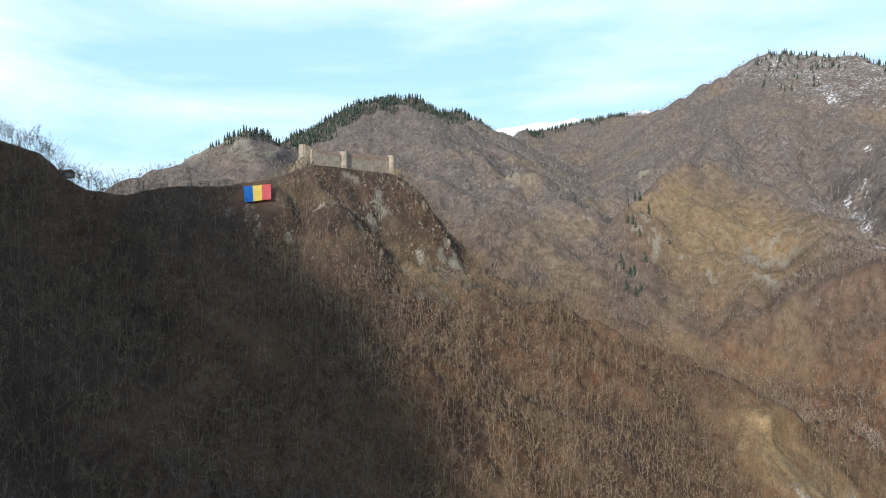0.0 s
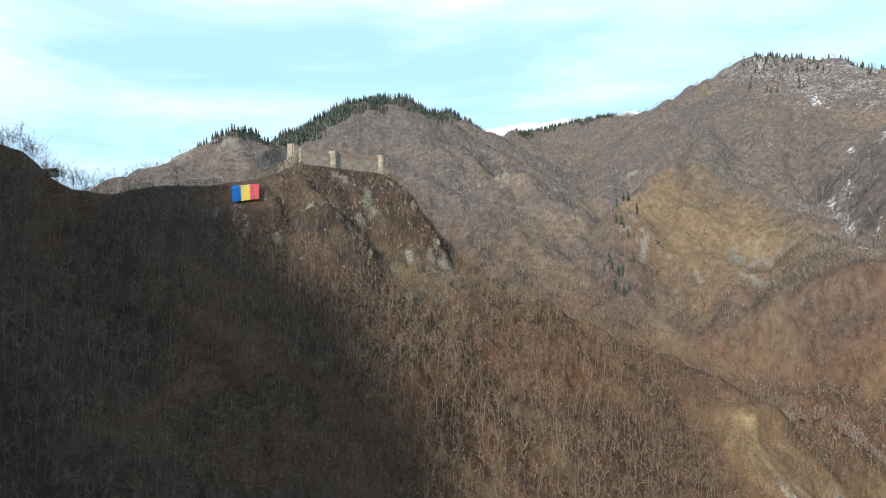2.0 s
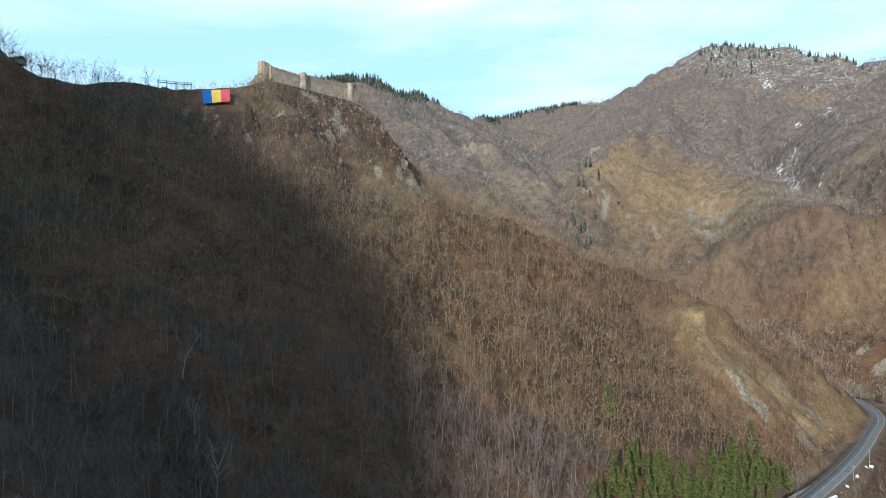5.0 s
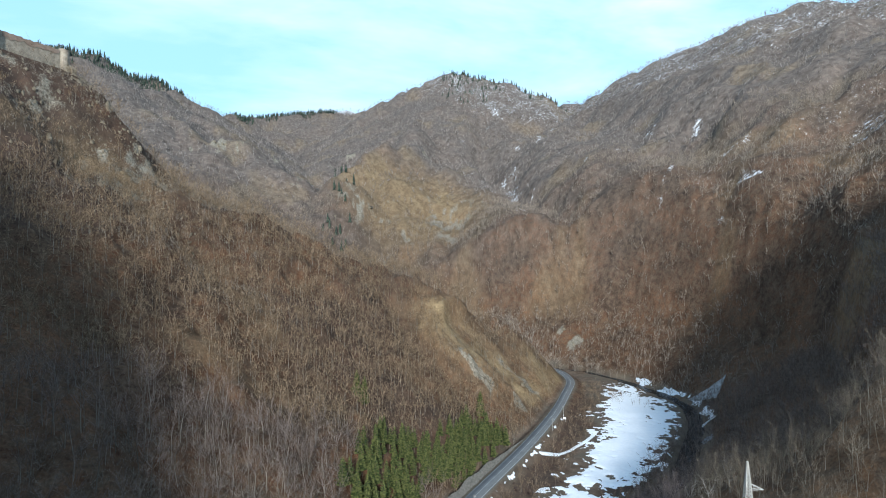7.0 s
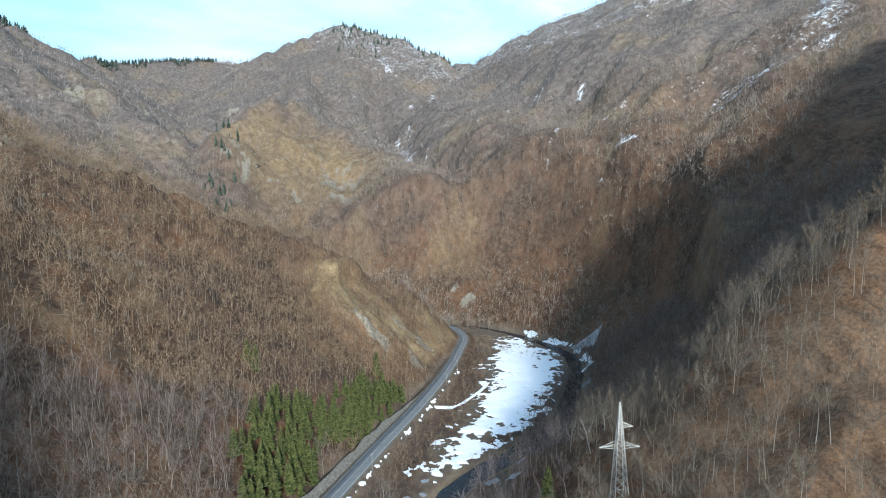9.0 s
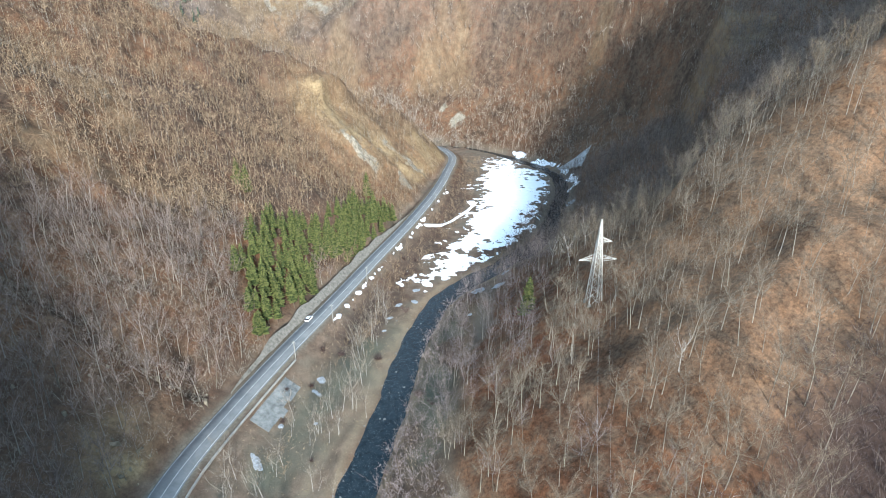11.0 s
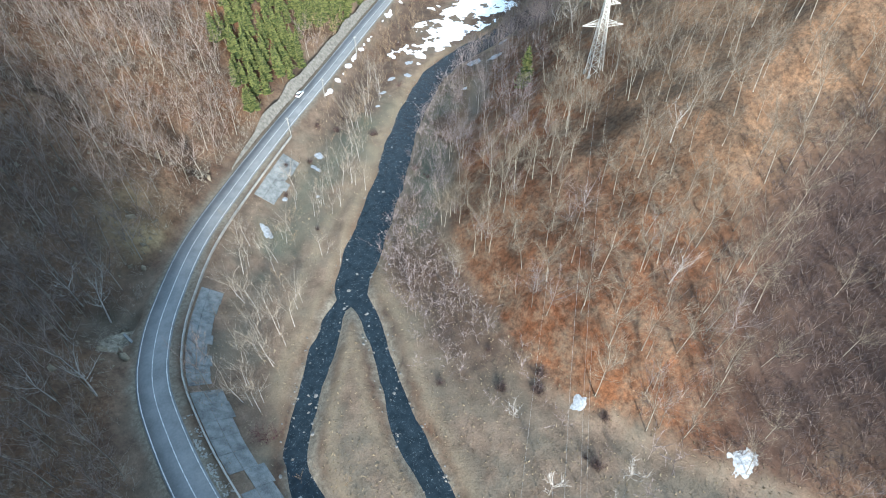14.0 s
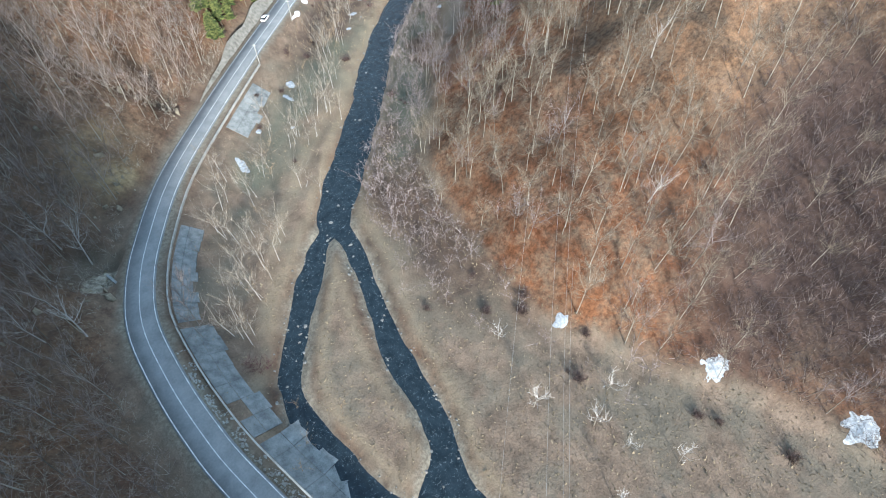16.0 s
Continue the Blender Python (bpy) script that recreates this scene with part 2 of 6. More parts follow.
def ground(x, y):
    """The height of the ground at the places x, y."""
    x, y = np.asarray(x, float), np.asarray(y, float)
    far = np.hypot(x - 40, y - 60)
    wob = smooth(60, 500, far)
    wx = x + (3 + 9 * wob) * fbm(x, y, 60 + 0 * x, 3, 5)
    wy = y + (3 + 9 * wob) * fbm(x, y, 60 + 0 * x, 3, 9)
    axis, _, _ = line_distance(x, y, AXIS)
    road, run, _ = line_distance(x, y, ROAD_LINE)
    hills = -6.2 + 0.2 * np.clip(axis - 75, 0, 1200) + 0.15 * fbm(x, y, 30.0, 3, 3)
    for nodes, steep, steep_for, slope in RIDGES:
        r = ridge(wx, wy, nodes, steep, steep_for, slope)
        k = 5.0
        hills = np.maximum(hills, r) + k * 0.25 * np.clip(1 - np.abs(hills - r) / k, 0, 1) ** 2
    up = smooth(2, 40, hills)
    relief = fbm(x, y, 70.0, 5, 21) * 5.0 + np.abs(fbm(x, y, 34.0, 4, 33)) * -5.0 + 2.0
    east = smooth(-10, 25, 0.74 * x - 0.67 * y) * smooth(-170, -60, y) * (1 - smooth(85, 130, y))
    relief = relief * (1 - 0.75 * smooth(450, 1000, far)) * (1 - 0.88 * east)
    relief = relief + smooth(350, 1100, far) * (np.abs(fbm(x, y, 190.0, 3, 41)) * -24 + 9) + smooth(420, 700, far) * (np.abs(fbm(x, y, 70.0, 3, 47)) * -10 + 4)
    calm = 1 - 0.85 * np.exp(-(line_distance(x, y, [c[:2] for c in CREST[2:]])[0] / 32) ** 2)
    hills = hills + up * relief * calm
    hills = hills + up * calm * (np.abs(fbm(x, y, 11.0, 3, 131)) * 2.6 - 0.8) * (1 - smooth(380, 700, far)) * (1 - 0.8 * east)
    for pts, depth, half in GULLIES:
        g, _, _ = line_distance(wx, wy, pts)
        hills = hills - depth * np.exp(-(g / half) ** 2) * smooth(-4, 10, hills)
    flat = flat_distance(x, y) + 3 * fbm(x, y, 22.0, 3, 13)
    foot = -6.2 + 0.5 * flat + 0.12 * np.maximum(flat - 8, 0) + 0.6 * fbm(x, y, 18.0, 4, 35)
    hills = np.maximum(hills, np.where(flat > 0, -6.2 + east * (np.minimum(foot, 60) + 6.2), -7))
    hills = np.minimum(hills, -6.2 + 0.25 * fbm(x, y, 14.0, 3, 3) + np.maximum(flat, 0) * 0.5 + np.maximum(flat - 8, 0) * 0.5 + np.maximum(flat - 70, 0) * 3)
    # the rocky rise of the cuts over the road
    rocky = rock_zone(x, y)
    hills = hills + rocky * (np.abs(fbm(x, y, 13.0, 4, 55)) * 7 - 2.0) * smooth(3, 18, hills) * (1 - np.exp(-(line_distance(x, y, [(-107, 364), (-71, 400), (-40, 429)])[0] / 26) ** 2))
    wall_d, _, _ = line_distance(x, y, [(-107, 366), (-71, 400), (-40, 429)])
    hills = np.where(wall_d < 50, np.minimum(hills, 235.0 - 0.72 * np.maximum(wall_d - 3, 0) + 40 * smooth(25, 50, wall_d)), hills)
    # the rocky spur that runs down from the keep, and the cleft beside it
    spur = ridge(x + 1.6 * fbm(x, y, 9.0, 2, 181), y, SPUR, 1.0, 14, 1.25) + 1.6 * fbm(x, y, 6.0, 3, 183)
    hills = np.where(wall_d > 4, np.maximum(hills, spur), hills)
    hills = hills - 7.5 * np.exp(-(line_distance(x, y, CLEFT)[0] / 3.4) ** 2) * smooth(3, 9, wall_d)
    knoll = np.exp(-((x + 50) / 70) ** 2 - ((y - 372) / 42) ** 2) * smooth(4, 14, wall_d)
    hills = hills + knoll * (2.6 * np.abs(fbm(x, y, 8.0, 3, 151)) - 1.6)
    # the smooth face that carries the banner
    bare = np.exp(-(((x + 112) / 19) ** 2 + ((y - 331) / 13) ** 2) ** 1.5)
    hills = hills + bare * (210.2 + 1.0 * (y - 332) - 1.5 - hills)
    # the road's bench
    hills = np.maximum(hills, -0.1 - np.maximum(road - 5.2, 0) * 0.62)
    hills = np.minimum(hills, np.maximum(road - 5.4, 0) * 1.2 - 0.1 + np.maximum(road - 70, 0) * 3)
    # pits where the gullies dive under the road
    for pit in PITS:
        hills = hills - 5.0 * np.exp(-(line_distance(x, y, pit)[0] / 2.3) ** 2) * smooth(5.2, 7.0, road)
    # the river beds
    for pts, half in zip(WATER_LINES, WATER_HALF):
        d, r, _ = line_distance(x, y, pts)
        d = d + 0.8 * fbm(x, y, 17.0, 3, 61) + 0.45 * vnoise(x / 4.6, y / 4.6, 4)
        hills = np.minimum(hills, WATER_Z - 0.9 + np.maximum(d - half + 1.0, 0) * 0.62 + np.maximum(d - 80, 0) * 3)
    return hills


ROCKS = [(-55, 380, 62, 0.34), (5, 375, 45, 0.3), (215, 312, 30, 0.36), (235, 300, 26, 0.36), (-125, 330, 40, 0.36), (320, 760, 90, 0.36), (440, 740, 80, 0.42),
         (150, 960, 80, 0.4), (-400, 1010, 130, 0.6), (12, 116, 9, 0.6), (1000, 1500, 220, 0.45), (1180, 1330, 120, 0.6)]


# broken faces of rock: from x, y to x, y, half width
FACES = [(420, 1126, 361, 1089, 13), (361, 1089, 231, 856, 15), (294, 757, 266, 796, 9), (289, 756, 283, 740, 8), (323, 749, 330, 732, 8), (306, 764, 317, 755, 8), (428, 761, 402, 690, 10),
         (490, 758, 470, 719, 11), (515, 965, 500, 921, 10), (512, 840, 523, 825, 9), (352, 710, 347, 672, 8), (411, 697, 408, 659, 8), (157, 950, 172, 975, 12), (169, 959, 187, 931, 11), (235, 1010, 219, 976, 10),
         (110, 985, 120, 921, 13), (86, 964, 111, 925, 11), (176, 911, 183, 899, 7), (-33, 417, -19, 400, 3.5), (-19, 400, -7, 397, 3.5), (-7, 397, 2, 394, 3.5), (-18, 376, -15, 372, 3), (-24, 362, -27, 359, 3.5),
         (12, 389, 17, 384, 3.5), (-16, 324, -11, 335, 3.5), (-6, 350, 7, 347, 3), (-37, 362, -34, 354, 2.5), (-49, 375, -58, 366, 2.5), (-94, 369, -98, 371, 4), (-78, 345, -82, 340, 3), (-105, 330, -98, 331, 3),
         (-115, 319, -108, 320, 3), (-92, 322, -88, 328, 3), (193, 301, 206, 283, 5), (233, 294, 228, 276, 6), (255, 300, 262, 292, 6), (412, 428, 426, 440, 11), (422, 450, 420, 425, 9), (-2, 100, -8, 92, 3.5), (40, 138, 37, 141, 3)]


def along(x, y, strips):
    """How near a place lies to the strips, 1 on their middle lines."""
    out = np.zeros(np.shape(x))
    for x0, y0, x1, y1, half in strips:
        out = np.maximum(out, np.exp(-(line_distance(x, y, [(x0, y0), (x1, y1)])[0] / half) ** 2))
    return out


def rock_zone(x, y):
    out = 0.62 * along(x, y, FACES)
    for cx, cy, r, k in ROCKS:
        out = np.maximum(out, k * np.exp(-(((x - cx) ** 2 + (y - cy) ** 2) / r ** 2)))
    return np.clip(out * (1 + 0.9 * fbm(x, y, 24.0, 3, 71) + 0.9 * fbm(x, y, 6.5, 3, 73)), 0, 1)


# ---- materials ----


def material(name, rough=0.9, spec=0.2):
    m = bpy.data.materials.new(name)
    m.use_nodes = True
    b = m.node_tree.nodes["Principled BSDF"]
    b.inputs["Roughness"].default_value = rough
    b.inputs["Specular IOR Level"].default_value = spec
    return m, m.node_tree.nodes, m.node_tree.links, b


def noise_node(n, l, scale, detail=5, rough=0.6, coord=None):
    t = n.new("ShaderNodeTexNoise")
    t.inputs["Scale"].default_value, t.inputs["Detail"].default_value, t.inputs["Roughness"].default_value = scale, detail, rough
    if coord is None:
        g = n.new("ShaderNodeNewGeometry")
        coord = g.outputs["Position"]
    l.new(coord, t.inputs["Vector"])
    return t.outputs["Fac"]


def ramp(n, l, fac, *stops):
    r = n.new("ShaderNodeValToRGB")
    while len(r.color_ramp.elements) < len(stops):
        r.color_ramp.elements.new(0.5)
    for e, (p, c) in zip(r.color_ramp.elements, stops):
        e.position, e.color = p, (*c, 1) if len(c) == 3 else c
    l.new(fac, r.inputs["Fac"])
    return r.outputs["Color"]


def mix(n, l, fac, a, b, how="MIX"):
    m = n.new("ShaderNodeMixRGB")
    m.blend_type = how
    for i, v in ((0, fac), (1, a), (2, b)):
        if hasattr(v, "links"):
            l.new(v, m.inputs[i])
        else:
            m.inputs[i].default_value = v if i == 0 else (*v, 1)
    return m.outputs["Color"]


def maths(n, l, how, a, b=0.0, clamp=False):
    m = n.new("ShaderNodeMath")
    m.operation, m.use_clamp = how, clamp
    for i, v in ((0, a), (1, b)):
        if hasattr(v, "links"):
            l.new(v, m.inputs[i])
        else:
            m.inputs[i].default_value = v
    return m.outputs[0]


def bump(n, l, b, height, strength, distance):
    k = n.new("ShaderNodeBump")
    k.inputs["Strength"].default_value, k.inputs["Distance"].default_value = strength, distance
    l.new(height, k.inputs["Height"])
    l.new(k.outputs["Normal"], b.inputs["Normal"])


def simple(name, c1, c2, scale, rough=0.85, spec=0.2, bump_by=0.3, bump_m=0.05, island=False, metal=0.0):
    """Two tones of one stuff with fine grain and wear."""
    m, n, l, b = material(name, rough, spec)
    b.inputs["Metallic"].default_value = metal
    big, fine = noise_node(n, l, scale, 6), noise_node(n, l, scale * 9, 4)
    f = maths(n, l, "ADD", maths(n, l, "MULTIPLY", big, 0.65), maths(n, l, "MULTIPLY", fine, 0.35))
    if island:
        g = n.new("ShaderNodeNewGeometry")
        f = maths(n, l, "ADD", maths(n, l, "MULTIPLY", f, 0.5), maths(n, l, "MULTIPLY", g.outputs["Random Per Island"], 0.5))
    l.new(ramp(n, l, f, (0.34, c1), (0.66, c2)), b.inputs["Base Color"])
    if bump_by:
        bump(n, l, b, fine, bump_by, bump_m)
    return m


def terrain_material():
    m, n, l, b = material("hillside_ground", 0.95, 0.1)

    def attr(name):
        a = n.new("ShaderNodeAttribute")
        a.attribute_name = name
        return a.outputs["Fac"]
    big, mid, fine = noise_node(n, l, 0.025, 6, 0.62), noise_node(n, l, 0.22, 6, 0.65), noise_node(n, l, 2.6, 5, 0.7)
    litter = mix(n, l, ramp(n, l, big, (0.38, (0, 0, 0)), (0.62, (1, 1, 1))), (0.062, 0.043, 0.032), (0.155, 0.086, 0.05))
    litter = mix(n, l, attr("rust"), litter, mix(n, l, ramp(n, l, big, (0.36, (0, 0, 0)), (0.64, (1, 1, 1))), (0.115, 0.05, 0.026), (0.18, 0.086, 0.043)))
    # pale litter of the upper slope, and painted light above the road
    litter = mix(n, l, attr("tan"), litter, mix(n, l, ramp(n, l, big, (0.36, (0, 0, 0)), (0.64, (1, 1, 1))), (0.135, 0.082, 0.047), (0.205, 0.138, 0.088)))
    litter = mix(n, l, ramp(n, l, mid, (0.4, (0, 0, 0)), (0.66, (1, 1, 1))), litter, (0.14, 0.105, 0.075))
    litter = mix(n, l, 0.75, litter, ramp(n, l, fine, (0.25, (0.45, 0.45, 0.45)), (0.7, (1.25, 1.2, 1.15))), "MULTIPLY")
    litter = mix(n, l, 0.8, litter, ramp(n, l, noise_node(n, l, 0.9, 6, 0.7), (0.36, (0.5, 0.48, 0.47)), (0.62, (1.35, 1.3, 1.25))), "MULTIPLY")
    geo, stretch = n.new("ShaderNodeNewGeometry"), n.new("ShaderNodeMapping")
    stretch.inputs["Scale"].default_value = (1.0, 1.0, 0.5)
    l.new(geo.outputs["Position"], stretch.inputs["Vector"])
    thicket = noise_node(n, l, 0.11, 7, 0.75, stretch.outputs["Vector"])
    litter = mix(n, l, 0.8, litter, ramp(n, l, thicket, (0.3, (0.5, 0.5, 0.52)), (0.68, (1.35, 1.3, 1.25))), "MULTIPLY")
    grass = mix(n, l, ramp(n, l, mid, (0.35, (0, 0, 0)), (0.65, (1, 1, 1))), (0.1, 0.074, 0.055), (0.2, 0.146, 0.106))
    grass = mix(n, l, 0.6, grass, ramp(n, l, fine, (0.3, (0.5, 0.5, 0.5)), (0.7, (1.2, 1.2, 1.2))), "MULTIPLY")
    grass = mix(n, l, ramp(n, l, noise_node(n, l, 0.07, 5, 0.6), (0.45, (0, 0, 0)), (0.6, (0.6, 0.6, 0.6))), grass, mix(n, l, fine, (0.078, 0.072, 0.055), (0.155, 0.14, 0.108)))
    gravel = ramp(n, l, noise_node(n, l, 1.1, 8, 0.75), (0.3, (0.07, 0.06, 0.048)), (0.5, (0.15, 0.13, 0.1)), (0.72, (0.25, 0.225, 0.18)))
    ribs = noise_node(n, l, 0.3, 9, 0.7, stretch.outputs["Vector"])
    stone = ramp(n, l, noise_node(n, l, 0.9, 9, 0.8, stretch.outputs["Vector"]), (0.36, (0.045, 0.04, 0.033)), (0.48, (0.17, 0.15, 0.117)), (0.62, (0.36, 0.325, 0.26)))
    # brushwood ground; shade beneath it and low on the left is painted in
    litter = mix(n, l, maths(n, l, "MULTIPLY", attr("shrub_shade"), 0.85), litter, mix(n, l, thicket, (0.028, 0.021, 0.019), (0.088, 0.064, 0.052)))
    # distant slopes turn paler and greyer: aerial haze put into the ground colour
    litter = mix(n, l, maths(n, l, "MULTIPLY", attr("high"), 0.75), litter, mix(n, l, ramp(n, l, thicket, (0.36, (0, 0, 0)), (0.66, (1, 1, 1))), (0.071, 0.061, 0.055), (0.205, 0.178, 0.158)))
    # dark thicket ground, and the painted shade of the castle hill's cleft
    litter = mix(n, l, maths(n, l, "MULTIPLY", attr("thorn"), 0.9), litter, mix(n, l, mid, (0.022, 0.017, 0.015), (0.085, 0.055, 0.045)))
    col = mix(n, l, attr("grass"), litter, grass)
    straw = mix(n, l, ramp(n, l, thicket, (0.35, (0, 0, 0)), (0.65, (1, 1, 1))), (0.15, 0.105, 0.06), (0.31, 0.24, 0.14))
    straw = mix(n, l, 0.85, straw, ramp(n, l, noise_node(n, l, 0.7, 7, 0.75), (0.36, (0.45, 0.43, 0.42)), (0.62, (1.35, 1.3, 1.25))), "MULTIPLY")
    col = mix(n, l, maths(n, l, "MULTIPLY", attr("moss"), 0.8), col, mix(n, l, fine, (0.06, 0.068, 0.05), (0.14, 0.145, 0.108)))
    col = mix(n, l, maths(n, l, "MULTIPLY", attr("sand"), 0.55), col, mix(n, l, fine, (0.14, 0.112, 0.075), (0.27, 0.222, 0.155)))
    col = mix(n, l, attr("straw"), col, straw)
    col = mix(n, l, attr("gravel"), col, gravel)
    facet = noise_node(n, l, 0.75, 8, 0.8, stretch.outputs["Vector"])
    broken = maths(n, l, "MULTIPLY", maths(n, l, "SUBTRACT", maths(n, l, "ADD", attr("rock"), maths(n, l, "ADD", maths(n, l, "MULTIPLY", facet, 1.1), maths(n, l, "MULTIPLY", ribs, 0.7))), 1.42), 6.0, True)
    col = mix(n, l, broken, col, stone)
    whites = maths(n, l, "ADD", maths(n, l, "MULTIPLY", noise_node(n, l, 0.03, 8, 0.7, stretch.outputs["Vector"]), 0.4), maths(n, l, "MULTIPLY", noise_node(n, l, 0.22, 8, 0.85, stretch.outputs["Vector"]), 1.05))
    lies = maths(n, l, "MULTIPLY", maths(n, l, "SUBTRACT", maths(n, l, "ADD", attr("snow"), whites), 1.27), 8.0, True)
    col = mix(n, l, lies, col, (0.82, 0.84, 0.87))
    l.new(col, b.inputs["Base Color"])
    bump(n, l, b, maths(n, l, "ADD", mid, maths(n, l, "MULTIPLY", fine, 0.3)), 0.5, 1.0)
    return m


M_GROUND = terrain_material()
M_BARK = simple("pale_bark", (0.11, 0.098, 0.08), (0.27, 0.243, 0.205), 1.2, 0.9, 0.1, 0.3, 0.03, True)
M_TWIG = simple("bare_twigs", (0.09, 0.072, 0.063), (0.225, 0.185, 0.16), 0.05, 0.95, 0.05, 0, 0, True)
# twigs of the far mountains, greyed to carry the haze of distance
M_TWIG_GREY = simple("hazed_grey_twigs", (0.13, 0.112, 0.103), (0.285, 0.252, 0.233), 0.03, 0.95, 0.05, 0, 0, True)
M_TWIG_TAN = simple("tan_twigs", (0.1, 0.082, 0.063), (0.25, 0.212, 0.165), 0.05, 0.95, 0.05, 0, 0, True)
M_TWIG_PALE = simple("pale_grey_twigs", (0.13, 0.11, 0.09), (0.3, 0.262, 0.215), 0.05, 0.95, 0.05, 0, 0, True)
M_TWIG_BROWN = simple("brown_grey_twigs", (0.115, 0.083, 0.054), (0.28, 0.208, 0.138), 0.05, 0.95, 0.05, 0, 0, True)
# twigs across the gorge, lightened with some haze in their colour
M_TWIG_FAR = simple("hazed_far_twigs", (0.13, 0.105, 0.085), (0.3, 0.253, 0.208), 0.04, 0.95, 0.05, 0, 0, True)
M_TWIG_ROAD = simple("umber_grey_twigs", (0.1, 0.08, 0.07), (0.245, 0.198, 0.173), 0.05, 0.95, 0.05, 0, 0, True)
M_NEEDLE = simple("pine_needles", (0.035, 0.052, 0.018), (0.14, 0.15, 0.05), 0.4, 0.9, 0.15, 0, 0, True)
M_FIR = simple("dark_fir_needles", (0.028, 0.042, 0.034), (0.065, 0.085, 0.06), 0.2, 0.9, 0.1, 0, 0, True)
M_SNOW = simple("old_snow", (0.82, 0.85, 0.89), (0.93, 0.94, 0.95), 0.6, 0.7, 0.3, 0.4, 0.08)
M_ASPHALT = simple("grey_asphalt", (0.115, 0.12, 0.122), (0.19, 0.195, 0.195), 0.25, 0.7, 0.35, 0.3, 0.01)
M_PAINT = simple("worn_road_paint", (0.2, 0.2, 0.2), (0.66, 0.66, 0.64), 1.1, 0.7, 0.3, 0)


# ---- meshes from arrays ----


def mesh_object(name, verts, faces, mat, parent=None, smooth_faces=False):
    me = bpy.data.meshes.new(name)
    faces = np.asarray(faces, np.int32)
    verts = np.asarray(verts, np.float32)
    k = faces.shape[1]
    me.vertices.add(len(verts))
    me.vertices.foreach_set("co", verts.ravel())
    me.loops.add(faces.size)
    me.loops.foreach_set("vertex_index", faces.ravel())
    me.polygons.add(len(faces))
    me.polygons.foreach_set("loop_start", np.arange(0, faces.size, k, dtype=np.int32))
    if smooth_faces:
        me.polygons.foreach_set("use_smooth", np.ones(len(faces), bool))
    me.update(calc_edges=True)
    me.materials.append(mat)
    ob = new(name, me)
    ob.parent = parent
    return ob


def grid_faces(nx, ny):
    i = np.arange(nx - 1)[None, :] + nx * np.arange(ny - 1)[:, None]
    return np.stack([i, i + 1, i + nx + 1, i + nx], -1).reshape(-1, 4)


def graded(lo, fine_lo, fine_hi, hi, step, grow):
    mid = list(np.arange(fine_lo, fine_hi, step))
    left, right, s = [], [], step
    v = fine_lo
    while v > lo:
        s *= grow
        v -= s
        left.append(v)
    s, v = step, mid[-1]
    while v < hi:
        s *= grow
        v += s
        right.append(v)
    return np.array(left[::-1] + mid + right)


# ---- the ground ----
gx = graded(-2300, -160, 235, 2900, 2.2, 1.028)
gy = graded(-1800, -36, 432, 4700, 2.2, 1.021)
GX, GY = np.meshgrid(gx, gy)
GZ = ground(GX, GY)
floor_ob = tagged(mesh_object("ground", np.stack([GX, GY, GZ], -1).reshape(-1, 3), grid_faces(len(gx), len(gy)), M_GROUND, None, True),
                  "wooded mountain slopes with brown leaf litter, crags and meadow", "ground", "", "structure")


def lie(x, y):
    """The height of the ground sheet itself at x, y."""
    x, y = np.asarray(x, float), np.asarray(y, float)
    i, j = np.clip(np.searchsorted(gx, x) - 1, 0, len(gx) - 2), np.clip(np.searchsorted(gy, y) - 1, 0, len(gy) - 2)
    u, v = (x - gx[i]) / (gx[i + 1] - gx[i]), (y - gy[j]) / (gy[j + 1] - gy[j])
    return (GZ[j, i] * (1 - u) + GZ[j, i + 1] * u) * (1 - v) + (GZ[j + 1, i] * (1 - u) + GZ[j + 1, i + 1] * u) * v


def cut_bank(x, y):
    """The bare tan bank over the road's bend, 1 on its middle."""
    return np.exp(-(line_distance(x, y, [(196, 318), (222, 300), (258, 298), (310, 332)])[0] / 23) ** 2)


def past_crest(x, y):
    """How far a place lies beyond the crest of the near rusty slope."""
    return (144 * (x - 188) + 112 * (y - 102)) / 182


# streaks of snow in the gullies and on the shaded ribs: from x, y to x, y, half width
SNOW_STREAKS = [(660, 870, 614, 792, 18), (614, 792, 640, 830, 16), (690, 900, 740, 950, 14), (474, 604, 541, 640, 10), (548, 641, 557, 610, 10), (732, 941, 868, 1097, 22), (786, 926, 875, 976, 18), (625, 548, 776, 594, 16),
                (880, 760, 981, 799, 20), (524, 390, 554, 397, 7), (640, 470, 737, 500, 14), (572, 361, 629, 349, 12), (532, 310, 530, 291, 8), (559, 557, 626, 607, 10), (498, 448, 515, 441, 7), (505, 422, 513, 384, 6),
                (504, 384, 506, 374, 4), (499, 340, 499, 309, 5), (490, 281, 490, 275, 4), (453, 488, 459, 487, 5), (911, 1472, 847, 1502, 22), (804, 1137, 939, 1288, 22), (1060, 1342, 1009, 1317, 20), (682, 1085, 655, 1031, 15),
                (697, 1015, 689, 1016, 10), (530, 514, 538, 513, 6)]
# a wheel track over the river flat
TRACK = [(140, 156), (128, 147), (101, 129), (82, 115), (64, 104), (48, 92), (36, 82), (23, 67), (14, 58)]


